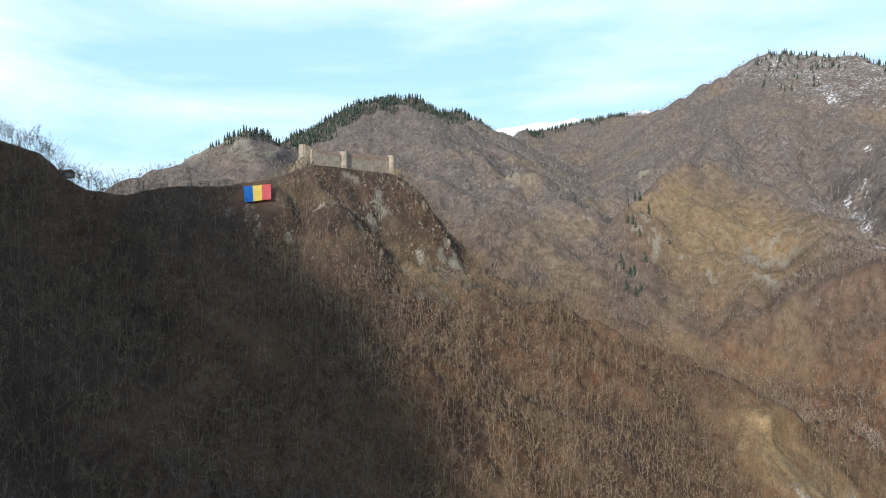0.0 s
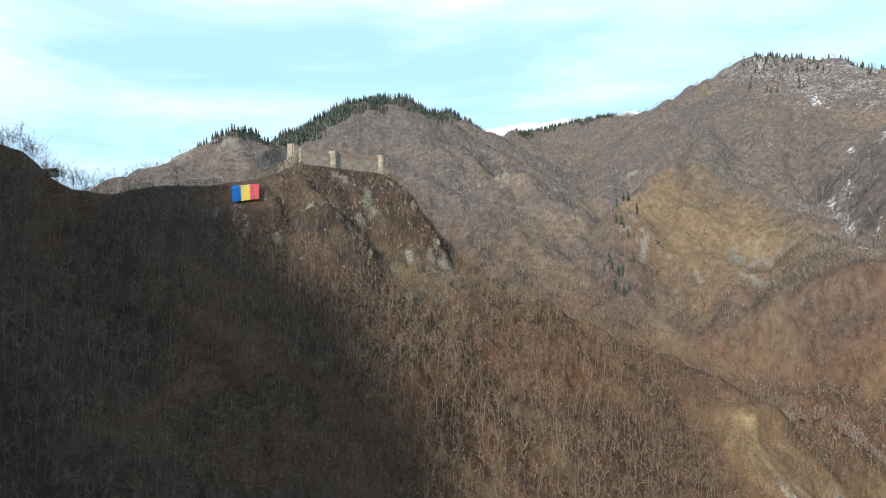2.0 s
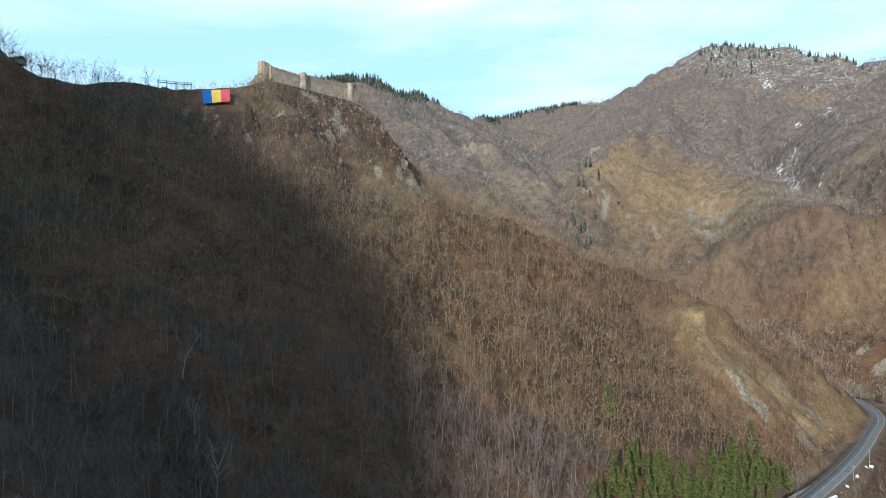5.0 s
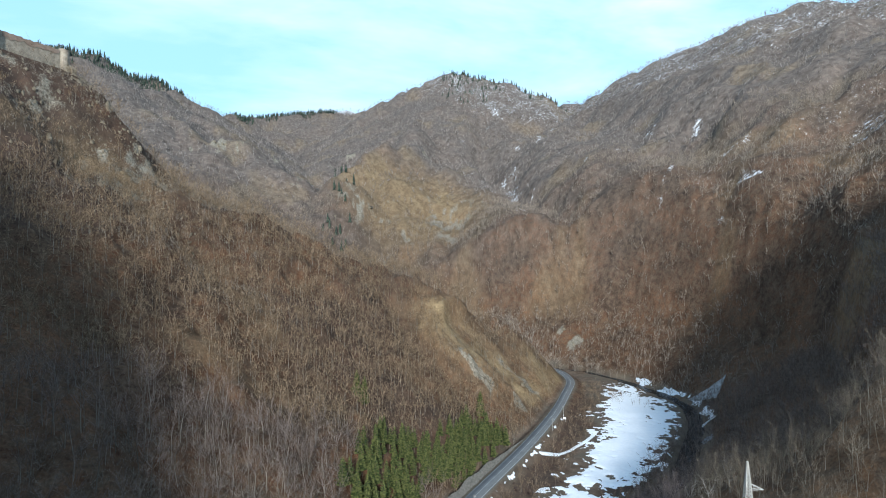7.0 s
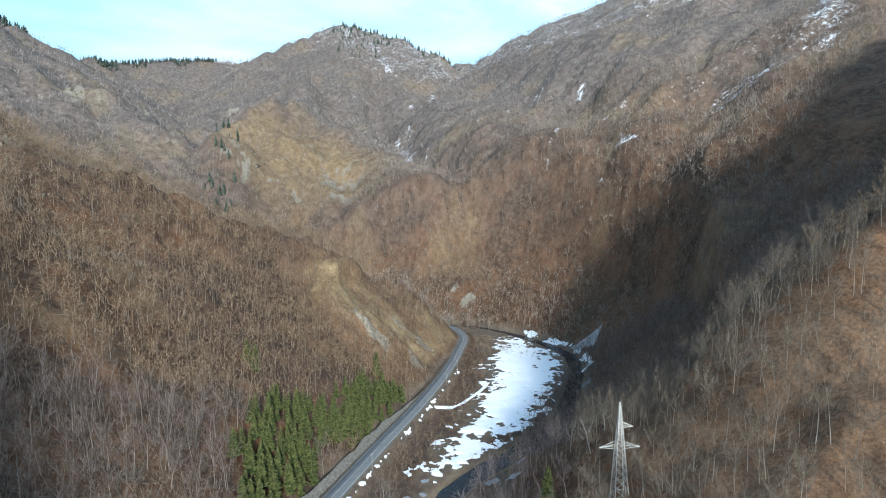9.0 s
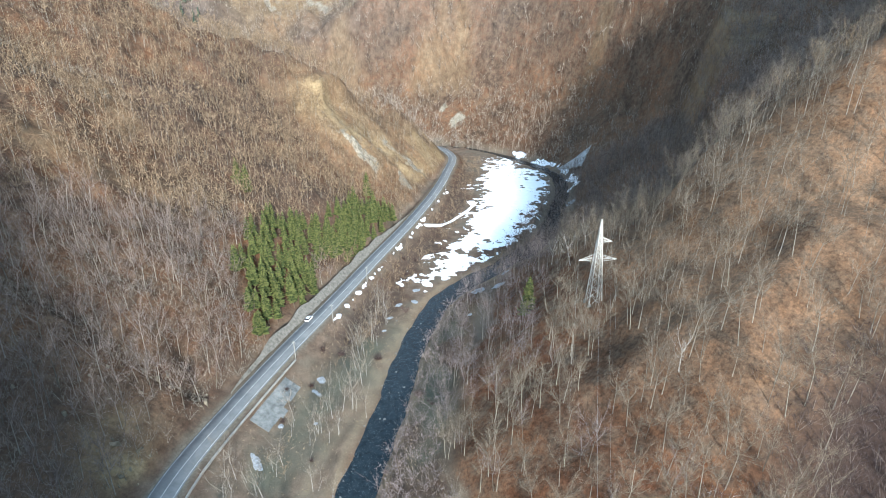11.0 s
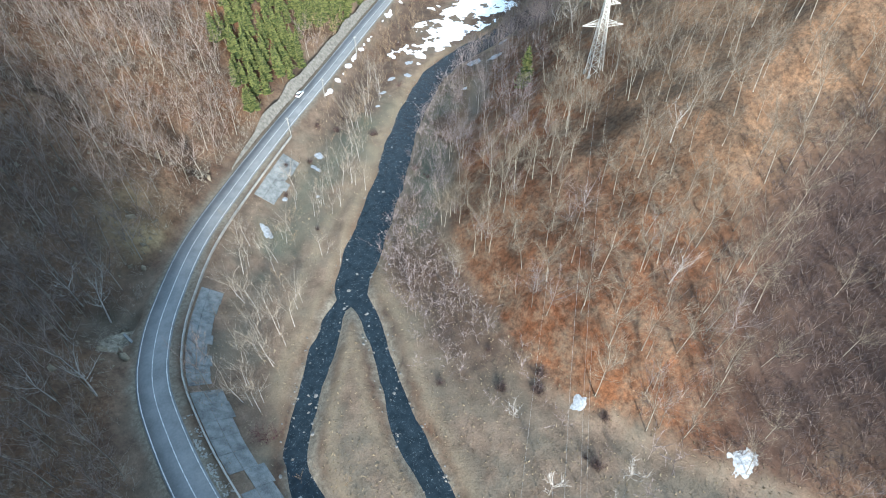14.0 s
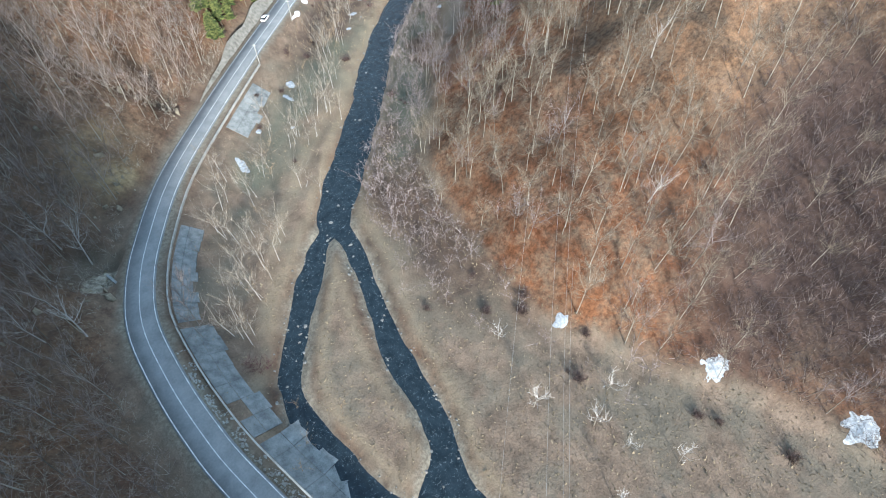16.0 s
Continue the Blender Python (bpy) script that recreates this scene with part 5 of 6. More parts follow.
def make_pylon():
    """Lattice pylon, 29 m high, its arms along x, two low and one high."""
    root = tagged(new("power_pylon"), "pale galvanised lattice power pylon with three arms", "pylon", "pylons of the power line")
    high, half = 29.0, 2.0

    def corner(i, z):
        k = half * (1 - z / high) ** 0.92 + 0.12
        return Vector((k * (1 if i in (0, 3) else -1), k * (1 if i < 2 else -1), z))
    for i in range(4):
        v, t = tube([tuple(corner(i, z)) for z in np.linspace(0, high, 9)], [0.13] * 9, 4)
        mesh_object("leg", v, t, M_STEEL, root)
    levels = [0.0]
    while levels[-1] < high - 0.8:
        levels.append(min(high, levels[-1] + max(0.9, 3.4 * (1 - levels[-1] / high))))
    for i in range(4):
        bm = bmesh.new()
        for z1, z2 in zip(levels, levels[1:]):
            rod(bm, corner(i, z1), corner((i + 1) % 4, z2), 0.07, sides=4)
            rod(bm, corner((i + 1) % 4, z1), corner(i, z2), 0.07, sides=4)
            rod(bm, corner(i, z2), corner((i + 1) % 4, z2), 0.06, sides=4)
        part("bracing", bm, M_STEEL, root)
    tips = []
    for z, reach in ((15.4, 6.2), (15.4, -6.2), (21.6, 4.0)):
        bm = bmesh.new()
        tip = Vector((reach, 0, z))
        for yy in (-1, 1):
            k = corner(0 if reach > 0 else 1, z)
            base = Vector((k.x, yy * abs(k.y), z))
            upper = corner(0, z + 1.5)
            rod(bm, base, tip, 0.09, sides=4)
            rod(bm, Vector((math.copysign(upper.x, reach), yy * upper.y, z + 1.5)), tip, 0.09, sides=4)
            for f in (0.3, 0.6):
                rod(bm, base.lerp(tip, f), Vector((math.copysign(upper.x, reach), yy * upper.y, z + 1.5)).lerp(tip, f), 0.05, sides=4)
        for f in (0.2, 0.45, 0.7):
            k = corner(0 if reach > 0 else 1, z)
            rod(bm, Vector((k.x, abs(k.y), z)).lerp(tip, f), Vector((k.x, -abs(k.y), z)).lerp(tip, f), 0.05, sides=4)
        arm = part("arm", bm, M_STEEL, root)
        bm = bmesh.new()
        for j in range(7):
            rod(bm, (reach, 0, z - 0.15 - 0.17 * j), (reach, 0, z - 0.24 - 0.17 * j), 0.16, 0.08, 8)
        rod(bm, (reach, 0, z), (reach, 0, z - 1.4), 0.04, sides=5)
        part("insulator", bm, M_GLASSY, arm, "stack of glass insulator discs")
        tips.append(Vector((reach, 0, z - 1.4)))
    for i in range(4):
        c = corner(i, 0)
        part("footing", box(bmesh.new(), (0.9, 0.9, 1.6), pose(c.x, c.y, -0.5), 0.06), M_CONCRETE, root)
    tips.append(Vector((0, 0, high)))
    return root, tips


pylon, tips = make_pylon()
P_ONE, P_TWO = pose(145, 70.5, at_ground(145, 70.5) - 0.4, 0, 0, -38), pose(-78, -83, at_ground(-78, -83) - 0.4, 0, 0, -38)
SAG = (P_TWO.translation.z - P_ONE.translation.z + 178) / 4        # a long slack span over the valley
pylon.matrix_basis = P_ONE
copy_thing(pylon, P_TWO)
for tip in tips:
    a, b = P_ONE @ tip, P_TWO @ tip
    cable = tagged(new("power_cable"), "thin sagging metal cable of the power line", "cable", "cables of the power line")
    pts = [a.lerp(b, i / 40) - Vector((0, 0, SAG * 4 * (i / 40) * (1 - i / 40))) for i in range(41)]
    v, t = tube([tuple(p) for p in pts], [0.016] * 41, 5)
    mesh_object("strand", v, t, M_CABLE, cable)

# ---- car ----


def make_car(px, py, turn):
    root = tagged(new("car"), "small white hatchback on the mountain road", "car")
    root.matrix_basis = pose(px, py, 0.17, 0, 0, turn)
    bm = bmesh.new()
    side = [(-2.0, 0.35), (-2.05, 0.75), (-1.95, 0.95), (-1.0, 1.0), (1.1, 0.95), (1.9, 0.8), (2.05, 0.6), (2.0, 0.3)]
    rows = [[bm.verts.new((x, yy * (0.96 if z > 0.9 or z < 0.4 else 1), z)) for x, z in side] for yy in (-0.87, 0.87)]
    for i in range(8):
        j = (i + 1) % 8
        bm.faces.new((rows[0][i], rows[0][j], rows[1][j], rows[1][i]))
    bm.faces.new(rows[0][::-1]), bm.faces.new(rows[1])
    bmesh.ops.recalc_face_normals(bm, faces=bm.faces)
    bmesh.ops.bevel(bm, geom=bm.edges[:], offset=0.05, segments=2, affect="EDGES")
    part("body", bm, M_CARPAINT, root)
    bm = bmesh.new()
    low, up = [(-1.9, 0.97), (0.95, 0.97)], [(-1.45, 1.44), (0.25, 1.46)]
    v = [bm.verts.new((x, yy, z)) for (x, z), yy in ((low[0], -0.8), (low[1], -0.8), (low[1], 0.8), (low[0], 0.8))]
    w = [bm.verts.new((x, yy, z)) for (x, z), yy in ((up[0], -0.62), (up[1], -0.62), (up[1], 0.62), (up[0], 0.62))]
    for k in range(4):
        bm.faces.new((v[k], v[(k + 1) % 4], w[(k + 1) % 4], w[k]))
    bm.faces.new(w)
    part("window", bm, M_DARKGLASS, root, "dark tinted glass all round the cabin")
    part("roof", box(bmesh.new(), (1.75, 1.28, 0.06), pose(-0.6, 0, 1.47), 0.02), M_CARPAINT, root)
    for k in (-1.25, 1.3):
        for sgn in (-0.8, 0.8):
            wheel = part("wheel", rod(bmesh.new(), (k, sgn - 0.1, 0.31), (k, sgn + 0.1, 0.31), 0.31, sides=16), M_TYRE, root)
            part("rim", rod(bmesh.new(), (k, sgn * 1.0 - 0.115, 0.31), (k, sgn * 1.0 + 0.115, 0.31), 0.19, sides=12), M_STEEL, wheel)
    for sgn in (-0.6, 0.6):
        part("headlight", box(bmesh.new(), (0.1, 0.32, 0.15), pose(2.02, sgn, 0.68), 0.03), M_STEEL, root)
        part("tail_light", box(bmesh.new(), (0.08, 0.2, 0.3), pose(-2.03, sgn, 0.75), 0.02), M_RED, root)
    return root


make_car(88.6, 162.2, 33)

# ---- evergreens ----


def conifer(seed, height, levels, per, width, droop, start, mat, label, group, lone=True):
    """A pine or spruce: trunk and whorls of needled branches. Returns the two meshes' arrays."""
    r = np.random.default_rng(seed)
    trunk = tube([(0, 0, 0), (0.05, 0.03, height * 0.5), (0, 0, height)], [0.013 * height, 0.008 * height, 0.0], 5)
    crown = []
    for i in range(levels):
        k = start + (1 - start) * i / levels
        z = k * height
        reach = width * height * (1 - k) ** 0.75 + 0.25
        for j in range(per):
            az = 2 * math.pi * (j + 0.5 * (i % 2)) / per + r.normal() * 0.25
            ln = reach * (0.7 + 0.5 * r.random())
            out = np.array([math.cos(az), math.sin(az), 0.0])
            side = np.array([-out[1], out[0], 0.0])
            a = np.array([0, 0, z])
            b = a + out * ln + np.array([0, 0, -droop * ln + 0.1 * r.normal()])
            mid = a + (b - a) * 0.55 + np.array([0, 0, 0.10 * ln])
            w = 0.26 * ln + 0.12
            tips = [mid + side * w + np.array([0, 0, -0.2 * ln]), mid - side * w + np.array([0, 0, -0.2 * ln])]
            crown.append((np.stack([a, tips[0], mid, tips[1], b]), np.array([(0, 1, 2), (0, 2, 3), (2, 1, 4), (3, 2, 4)])))
            for q in range(2):
                s = a + (b - a) * (0.45 + 0.5 * r.random())
                crown.append(sliver(s, s + out * 0.3 * ln + side * r.normal() * 0.3 * ln + np.array([0, 0, 0.22 * ln]), 0.1 + 0.05 * ln, r))
    crown.append(tube([(0, 0, height * 0.9), (0, 0, height * 1.03)], [0.22, 0.0], 5))
    return trunk, join(crown)


def grow(kind, name, mat, label, category, group):
    root = tagged(new(name), label, category, group)
    mesh_object("trunk", kind[0][0], kind[0][1], M_WOOD, root)
    mesh_object("crown", kind[1][0], kind[1][1], mat, root)
    return root


def plant_copies(roots, spots, lean=2.5, low=0.75, high=1.2, sink=0.3):
    for i, (px, py) in enumerate(spots):
        s = low + (high - low) * rng.random() ** 1.2
        m = pose(px, py, at_ground(px, py) - sink, rng.normal() * lean, rng.normal() * lean, rng.random() * 360) @ Matrix.Diagonal((s, s, s, 1))
        if i < len(roots):
            roots[i].matrix_basis = m
        else:
            copy_thing(roots[i % len(roots)], Matrix()).matrix_basis = m


pines = [grow(conifer(300 + i, 13, 13, 8, 0.2, 0.12, 0.3, None, "", ""), "pine_tree", M_NEEDLE, "green pine with a bare lower trunk in the roadside stand", "tree", "pines of the stand") for i in range(5)]
px, py, pu = places(60, 200, 150, 275, 4.3, 15)
ok = in_pines(px, py) & (line_distance(px, py, ROAD_LINE)[0] > 10) & (pu < 0.95)
plant_copies(pines, list(zip(px[ok], py[ok])))
spruces = [grow(conifer(320 + i, 13, 20, 12, 0.22, 0.3, 0.05, None, "", ""), "spruce_tree", M_NEEDLE, "dense green spruce alone among bare trees", "tree", "lone spruces") for i in range(2)]
plant_copies(spruces, [(149, 101), (102, 250), (190, 268), (104, 246)], 2, 0.95, 1.3)


def far_fir(seed, height):
    """A fir seen from afar: trunk and ragged skirts of boughs."""
    r = np.random.default_rng(seed)
    skirts = []
    for i in range(5):
        k = 0.08 + 0.86 * i / 5
        top = np.array([0, 0, height * min(1.0, k + 0.3)])
        an = np.arange(5) * 2 * math.pi / 5 + i
        reach = 0.2 * height * (1 - k) * (0.7 + 0.6 * r.random(5)) + 0.3
        low = np.stack([reach * np.cos(an), reach * np.sin(an), height * k - 0.05 * height * r.random(5)], -1)
        notch = np.stack([0.5 * reach * np.cos(an + 0.63), 0.5 * reach * np.sin(an + 0.63), np.full(5, height * (k + 0.04))], -1)
        v = np.concatenate([[top], low, notch])
        skirts.append((v, np.array([t for q in range(5) for t in ((0, 1 + q, 6 + q), (0, 6 + q, 1 + (q + 1) % 5))])))
    return tube([(0, 0, 0), (0, 0, height * 0.5)], [0.012 * height, 0.0], 3), join(skirts)


FIRS = [far_fir(340 + i, 15) for i in range(5)]
fx, fy, fu = places(-500, 1500, 500, 2050, 7.5, 16)
f_ridges = [([(-320, 1240), (-264, 1355), (-131, 1465), (26, 1525), (110, 1630)], 75, 0.95), ([(300, 1900), (361, 1967), (548, 1976), (640, 1960)], 45, 0.7), ([(-420, 1000), (-371, 1035), (-340, 1120)], 26, 0.5),
            ([(960, 1560), (1022, 1468), (1139, 1316)], 50, 0.25), ([(240, 690), (262, 760), (320, 850)], 22, 0.16), ([(860, 1380), (940, 1450), (1000, 1400)], 60, 0.1), ([(560, 300), (600, 330)], 18, 0.12)]
ok = np.zeros(len(fx), bool)
for pts, half, thick in f_ridges:
    d, _, _ = line_distance(fx, fy, pts)
    ok |= (d < half * (1 + 0.5 * fbm(fx, fy, 60.0, 2, 66))) & (fu < thick)
fx, fy = fx[ok], fy[ok]
scatter(FIRS, fx, fy, lie(fx, fy), 0.6 + 0.65 * rng.random(len(fx)), tilts(len(fx), 0.01), "fir_woods", (M_WOOD, M_FIR), "dark fir woods along the high crests")

# ---- birches, bushes and lone trees on the river bank ----
birches = []
for i in range(5):
    t, c = bare_tree(400 + i, 12, 9, 120, 5, 3, 0.035, 0.35, 0.22, 0.5, 0.6, 0.55)
    root = tagged(new("birch_tree"), "slender white-barked leafless birch on the bank", "tree", "birches on the bank")
    mesh_object("trunk", t[0] * (0.75, 0.75, 1), t[1], M_BIRCH, root)
    mesh_object("crown", c[0], c[1], M_TWIG_PALE, root)
    birches.append(root)
BIRCH_AT = [(35, 106), (23, 92), (34, 80), (25, 73), (50, 89), (75, 111), (72, 112), (69, 116), (104, 140), (100, 144), (10, 60), (19, 66), (18, 70), (14, 72), (57, 116), (31, 100), (27, 83), (62, 108), (66, 104), (59, 106),
            (84, 123), (88, 128), (93, 133), (79, 119), (110, 148), (118, 152), (12, 64), (21, 78), (38, 96), (44, 101), (97, 137), (124, 160)]
plant_copies(birches, BIRCH_AT + [(a + rng.normal() * 2.2, b + rng.normal() * 2.2) for a, b in BIRCH_AT] + [(a + rng.normal() * 3.5, b + rng.normal() * 3.5) for a, b in BIRCH_AT], 6, 0.7, 1.4)

bushes = []
for i in range(5):
    r = np.random.default_rng(500 + i)
    pieces = []
    for k in range(110):
        a = np.array([*r.normal(size=2) * 0.35, 0.0])
        d = np.array([*r.normal(size=2) * 0.75, 0.7 + 0.9 * r.random()])
        pieces.append(sliver(a, a + d, 0.035, r))
        pieces.append(sliver(a + d * 0.55, a + d * 0.6 + r.normal(size=3) * 0.5, 0.025, r))
    v, t = join(pieces)
    root = tagged(new("bush"), "low leafless dark brown bush", "bush", "bushes on the valley floor")
    mesh_object("brushwood", v, t, M_BUSH, root)
    bushes.append(root)
bx, by, bu = places(-12, 300, -60, 260, 5.2, 31)
fl = flat_distance(bx, by)
wd = np.min([line_distance(bx, by, w)[0] for w in WATER_LINES], 0)
rd, _, sd = line_distance(bx, by, ROAD_LINE)
thick = np.where((fl > -9) & (fl < 4) & (sd < 0), 0.10, np.where((rd < 17) & (rd > 8) & (sd < 0), 0.4, np.where((wd < 14) & (wd > 6), 0.05, 0.012)))
snowy = field_cover(bx, by) > -0.3
ok = (bu < thick) & (fl < 4) & (wd > 5.5) & (rd > 8) & (~snowy | (bu < 0.03)) & (np.hypot(bx - 30, by - 20) < 260)
bx, by = bx[ok], by[ok]
pick = rng.permutation(len(bx))[:290]
plant_copies(bushes, list(zip(bx[pick], by[pick])), 3, 0.4, 1.6, 0.1)

lone = []
for i in range(3):
    t, c = bare_tree(450 + i, 8, 9, 110, 6, 3, 0.06, 0.25, 0.45)
    root = tagged(new("bare_tree"), "small spreading leafless tree on the meadow", "tree", "trees on the meadow")
    mesh_object("trunk", t[0], t[1], M_BARK, root)
    mesh_object("crown", c[0], c[1], M_BIRCH, root)
    lone.append(root)
plant_copies(lone, [(44, 1), (49.5, -10.5), (50.5, -18), (55, -27), (51, 17), (58, -8), (40, -22)], 5, 0.7, 1.1)
ghosts = []
for i in range(3):
    t, c = bare_tree(470 + i, 14, 9, 90, 6, 3, 0.07, 0.3, 0.3, 0.45)
    root = tagged(new("bare_tree"), "tall white leafless tree beside the shaded road", "tree", "white trees by the road")
    mesh_object("trunk", t[0], t[1], M_BIRCH, root)
    mesh_object("crown", c[0], c[1], M_BIRCH, root)
    ghosts.append(root)
plant_copies(ghosts, [(-5, 104), (-8, 108), (-20, 80), (-14, 79), (-52, 146), (-62, 157), (-70, 168), (-30, 140), (175, 110), (188, 103), (168, 96), (120, 30), (95, 10)], 6, 0.8, 1.2)

# ---- grass, stones and snow patches ----
gxs, gys, gu = places(-5, 260, -62, 240, 1.15, 41)
fl = flat_distance(gxs, gys)
wd = np.min([line_distance(gxs, gys, w)[0] for w in WATER_LINES], 0)
rd, _, _ = line_distance(gxs, gys, ROAD_LINE)
ok = (fl < 6) & (wd > 4.5) & (rd > 6.5) & (gu < 0.5 + 0.5 * fbm(gxs, gys, 12.0, 3, 43)) & (np.hypot(gxs - 25, gys) < 190)
gxs, gys = gxs[ok], gys[ok]
gzs = lie(gxs, gys)
root_xyz = np.stack([gxs, gys, gzs - 0.05], -1)
blades, tri = [], []
for k in range(3):
    d = np.column_stack([rng.normal(size=(len(gxs), 2)) * 0.28, 0.2 + 0.4 * rng.random(len(gxs))])
    s = np.column_stack([rng.normal(size=(len(gxs), 2)) * 0.09, np.zeros(len(gxs))])
    blades.append(np.stack([root_xyz - s, root_xyz + s, root_xyz + d], 1).reshape(-1, 3))
blades = np.concatenate(blades)
tagged(mesh_object("dry_grass", blades, np.arange(len(blades)).reshape(-1, 3), M_DRYGRASS), "tufts of dry tan winter grass", "grass", "", "stuff")

boulders = []
for i in range(5):
    boulders.append(tagged(part("boulder", lump(20 + i, 0.65, 2), M_BOULDER), "rounded grey boulder in the river", "boulder", "boulders of the river"))
spots = []
for line, half in zip(WATER_LINES, WATER_HALF):
    for p in line:
        if math.hypot(p[0] - 30, p[1] - 40) < 150 and rng.random() < 0.85:
            k = half * rng.normal() * 0.75
            spots.append((p[0] + k, p[1] + rng.normal() * half * 0.75))
for i, (px, py) in enumerate(spots):
    s = 0.16 + 0.4 * rng.random() ** 2
    m = pose(px, py, max(at_ground(px, py), WATER_Z - 0.15) + 0.05 * s, 0, 0, rng.random() * 360) @ Matrix.Diagonal((s, s * 1.25, s, 1))
    if i < 5:
        boulders[i].matrix_basis = m
    else:
        copy_thing(boulders[i % 5], Matrix()).matrix_basis = m

crag_rng = np.random.default_rng(77)  # broken stones


def shard(r, count, tall):
    """An angular broken stone: the hull of a few random points."""
    bm = bmesh.new()
    for p in r.normal(size=(count, 3)):
        bm.verts.new(Vector(p / (np.linalg.norm(p) ** 0.8 + 0.2)) * 1.0)
    made = bmesh.ops.convex_hull(bm, input=bm.verts[:])
    bmesh.ops.delete(bm, geom=[g for g in made["geom_interior"] if isinstance(g, bmesh.types.BMVert)], context="VERTS")
    bmesh.ops.recalc_face_normals(bm, faces=bm.faces)
    bm.verts.index_update()
    out = np.array([v.co[:] for v in bm.verts]) * (1, 1, tall), np.array([[v.index for v in f.verts] for f in bm.faces])
    bm.free()
    return out


crag_stones = [shard(crag_rng, 11, 1.3) for i in range(9)]
cx, cy, cu = places(-420, 560, 60, 1050, 5.0, 78)
rz = rock_zone(cx, cy)
dist = np.hypot(cx, cy)
rib = np.exp(-(line_distance(cx, cy, [(-36, 424), (-20, 407), (-3, 399), (10, 394), (19, 372)])[0] / 5) ** 2) + 0.6 * np.exp(-(line_distance(cx, cy, [(-88, 372), (-66, 357), (-46, 346), (-30, 328)])[0] / 4) ** 2) + 0.5 * np.exp(-(line_distance(cx, cy, [(-112, 362), (-122, 345)])[0] / 6) ** 2)
ok = (cu < (rz - 0.36) * 0.4 + 0.5 * rib) & (line_distance(cx, cy, [(-100, 374), (-40, 429)])[0] > 7) & (np.hypot(cx + 112, cy - 330) > 14) & (line_distance(cx, cy, ROAD_LINE)[0] > 9)
hx, hy, hu = places(-150, 40, 315, 425, 2.2, 80)
h_ok = (hu < 0.14 + 0.2 * fbm(hx, hy, 14.0, 3, 81) + 0.75 * along(hx, hy, FACES)) & (line_distance(hx, hy, [(-100, 374), (-40, 429)])[0] > 6) & (np.hypot(hx + 113, hy - 329) > 15)
wx, wy, wu = places(-30, 60, 60, 160, 1.6, 82)
w_road, _, w_side = line_distance(wx, wy, ROAD_LINE)
w_ok = (w_side > 0) & (w_road > 6.5) & (w_road < 40) & (wu < 0.02 + 0.5 * np.exp(-(np.hypot(wx + 7, wy - 90) / 5) ** 2) + 0.5 * np.exp(-(np.hypot(wx - 36, wy - 137) / 4) ** 2) + 0.25 * np.exp(-(np.hypot(wx - 13, wy - 118) / 8) ** 2))
small = np.concatenate([np.ones(ok.sum()), np.full(h_ok.sum(), 0.42), np.full(w_ok.sum(), 0.42)])
cx, cy = np.concatenate([cx[ok], hx[h_ok], wx[w_ok]]), np.concatenate([cy[ok], hy[h_ok], wy[w_ok]])
cz = lie(cx, cy)
vs, ts, base = [], [], 0
for px, py, pz, fine_k in zip(cx, cy, cz, small):
    v, t = crag_stones[crag_rng.integers(9)]
    s = fine_k * (0.8 + 2.6 * crag_rng.random() ** 2) * (1 if math.hypot(px, py) < 450 else 1.2)
    an = crag_rng.random() * 6.28
    c, q = math.cos(an), math.sin(an)
    w = v * s * np.array([0.6 + 0.9 * crag_rng.random(), 0.6 + 0.6 * crag_rng.random(), 0.8 + 0.9 * crag_rng.random()])
    vs.append(np.column_stack([w[:, 0] * c - w[:, 1] * q + px, w[:, 0] * q + w[:, 1] * c + py, w[:, 2] + pz - 0.25 * s]))
    ts.append(t + base)
    base += len(v)
tagged(mesh_object("crags", np.concatenate(vs), np.concatenate(ts), M_CRAG), "grey-brown broken rock outcrops on steep slopes", "rocks", "", "stuff")

sx, sy, su = places(-5, 240, -62, 190, 0.8, 79)
wd = np.min([line_distance(sx, sy, w)[0] - h for w, h in zip(WATER_LINES, WATER_HALF)], 0) + 0.8 * fbm(sx, sy, 17.0, 3, 61)
ok = (wd > -2.2) & (wd < 2.2) & (su < 0.45 * np.exp(-((wd - 0.2) / 1.0) ** 2) + 0.03) & (np.hypot(sx - 25, sy) < 210)
sx, sy = sx[ok], sy[ok]
sz = np.maximum(lie(sx, sy), WATER_Z - 0.1)
pebble_kinds = [shard(crag_rng, 9, 0.7) for i in range(7)]
vs, ts, base = [], [], 0
for px, py, pz in zip(sx, sy, sz):
    v, t = pebble_kinds[crag_rng.integers(7)]
    s = 0.14 + 0.36 * crag_rng.random() ** 3
    vs.append(v * s * (1, 0.7 + 0.6 * crag_rng.random(), 1) + (px, py, pz))
    ts.append(t + base)
    base += len(v)
tagged(mesh_object("river_stones", np.concatenate(vs), np.concatenate(ts), M_BOULDER), "pale stones strewn along the river's edges", "stones", "", "stuff")

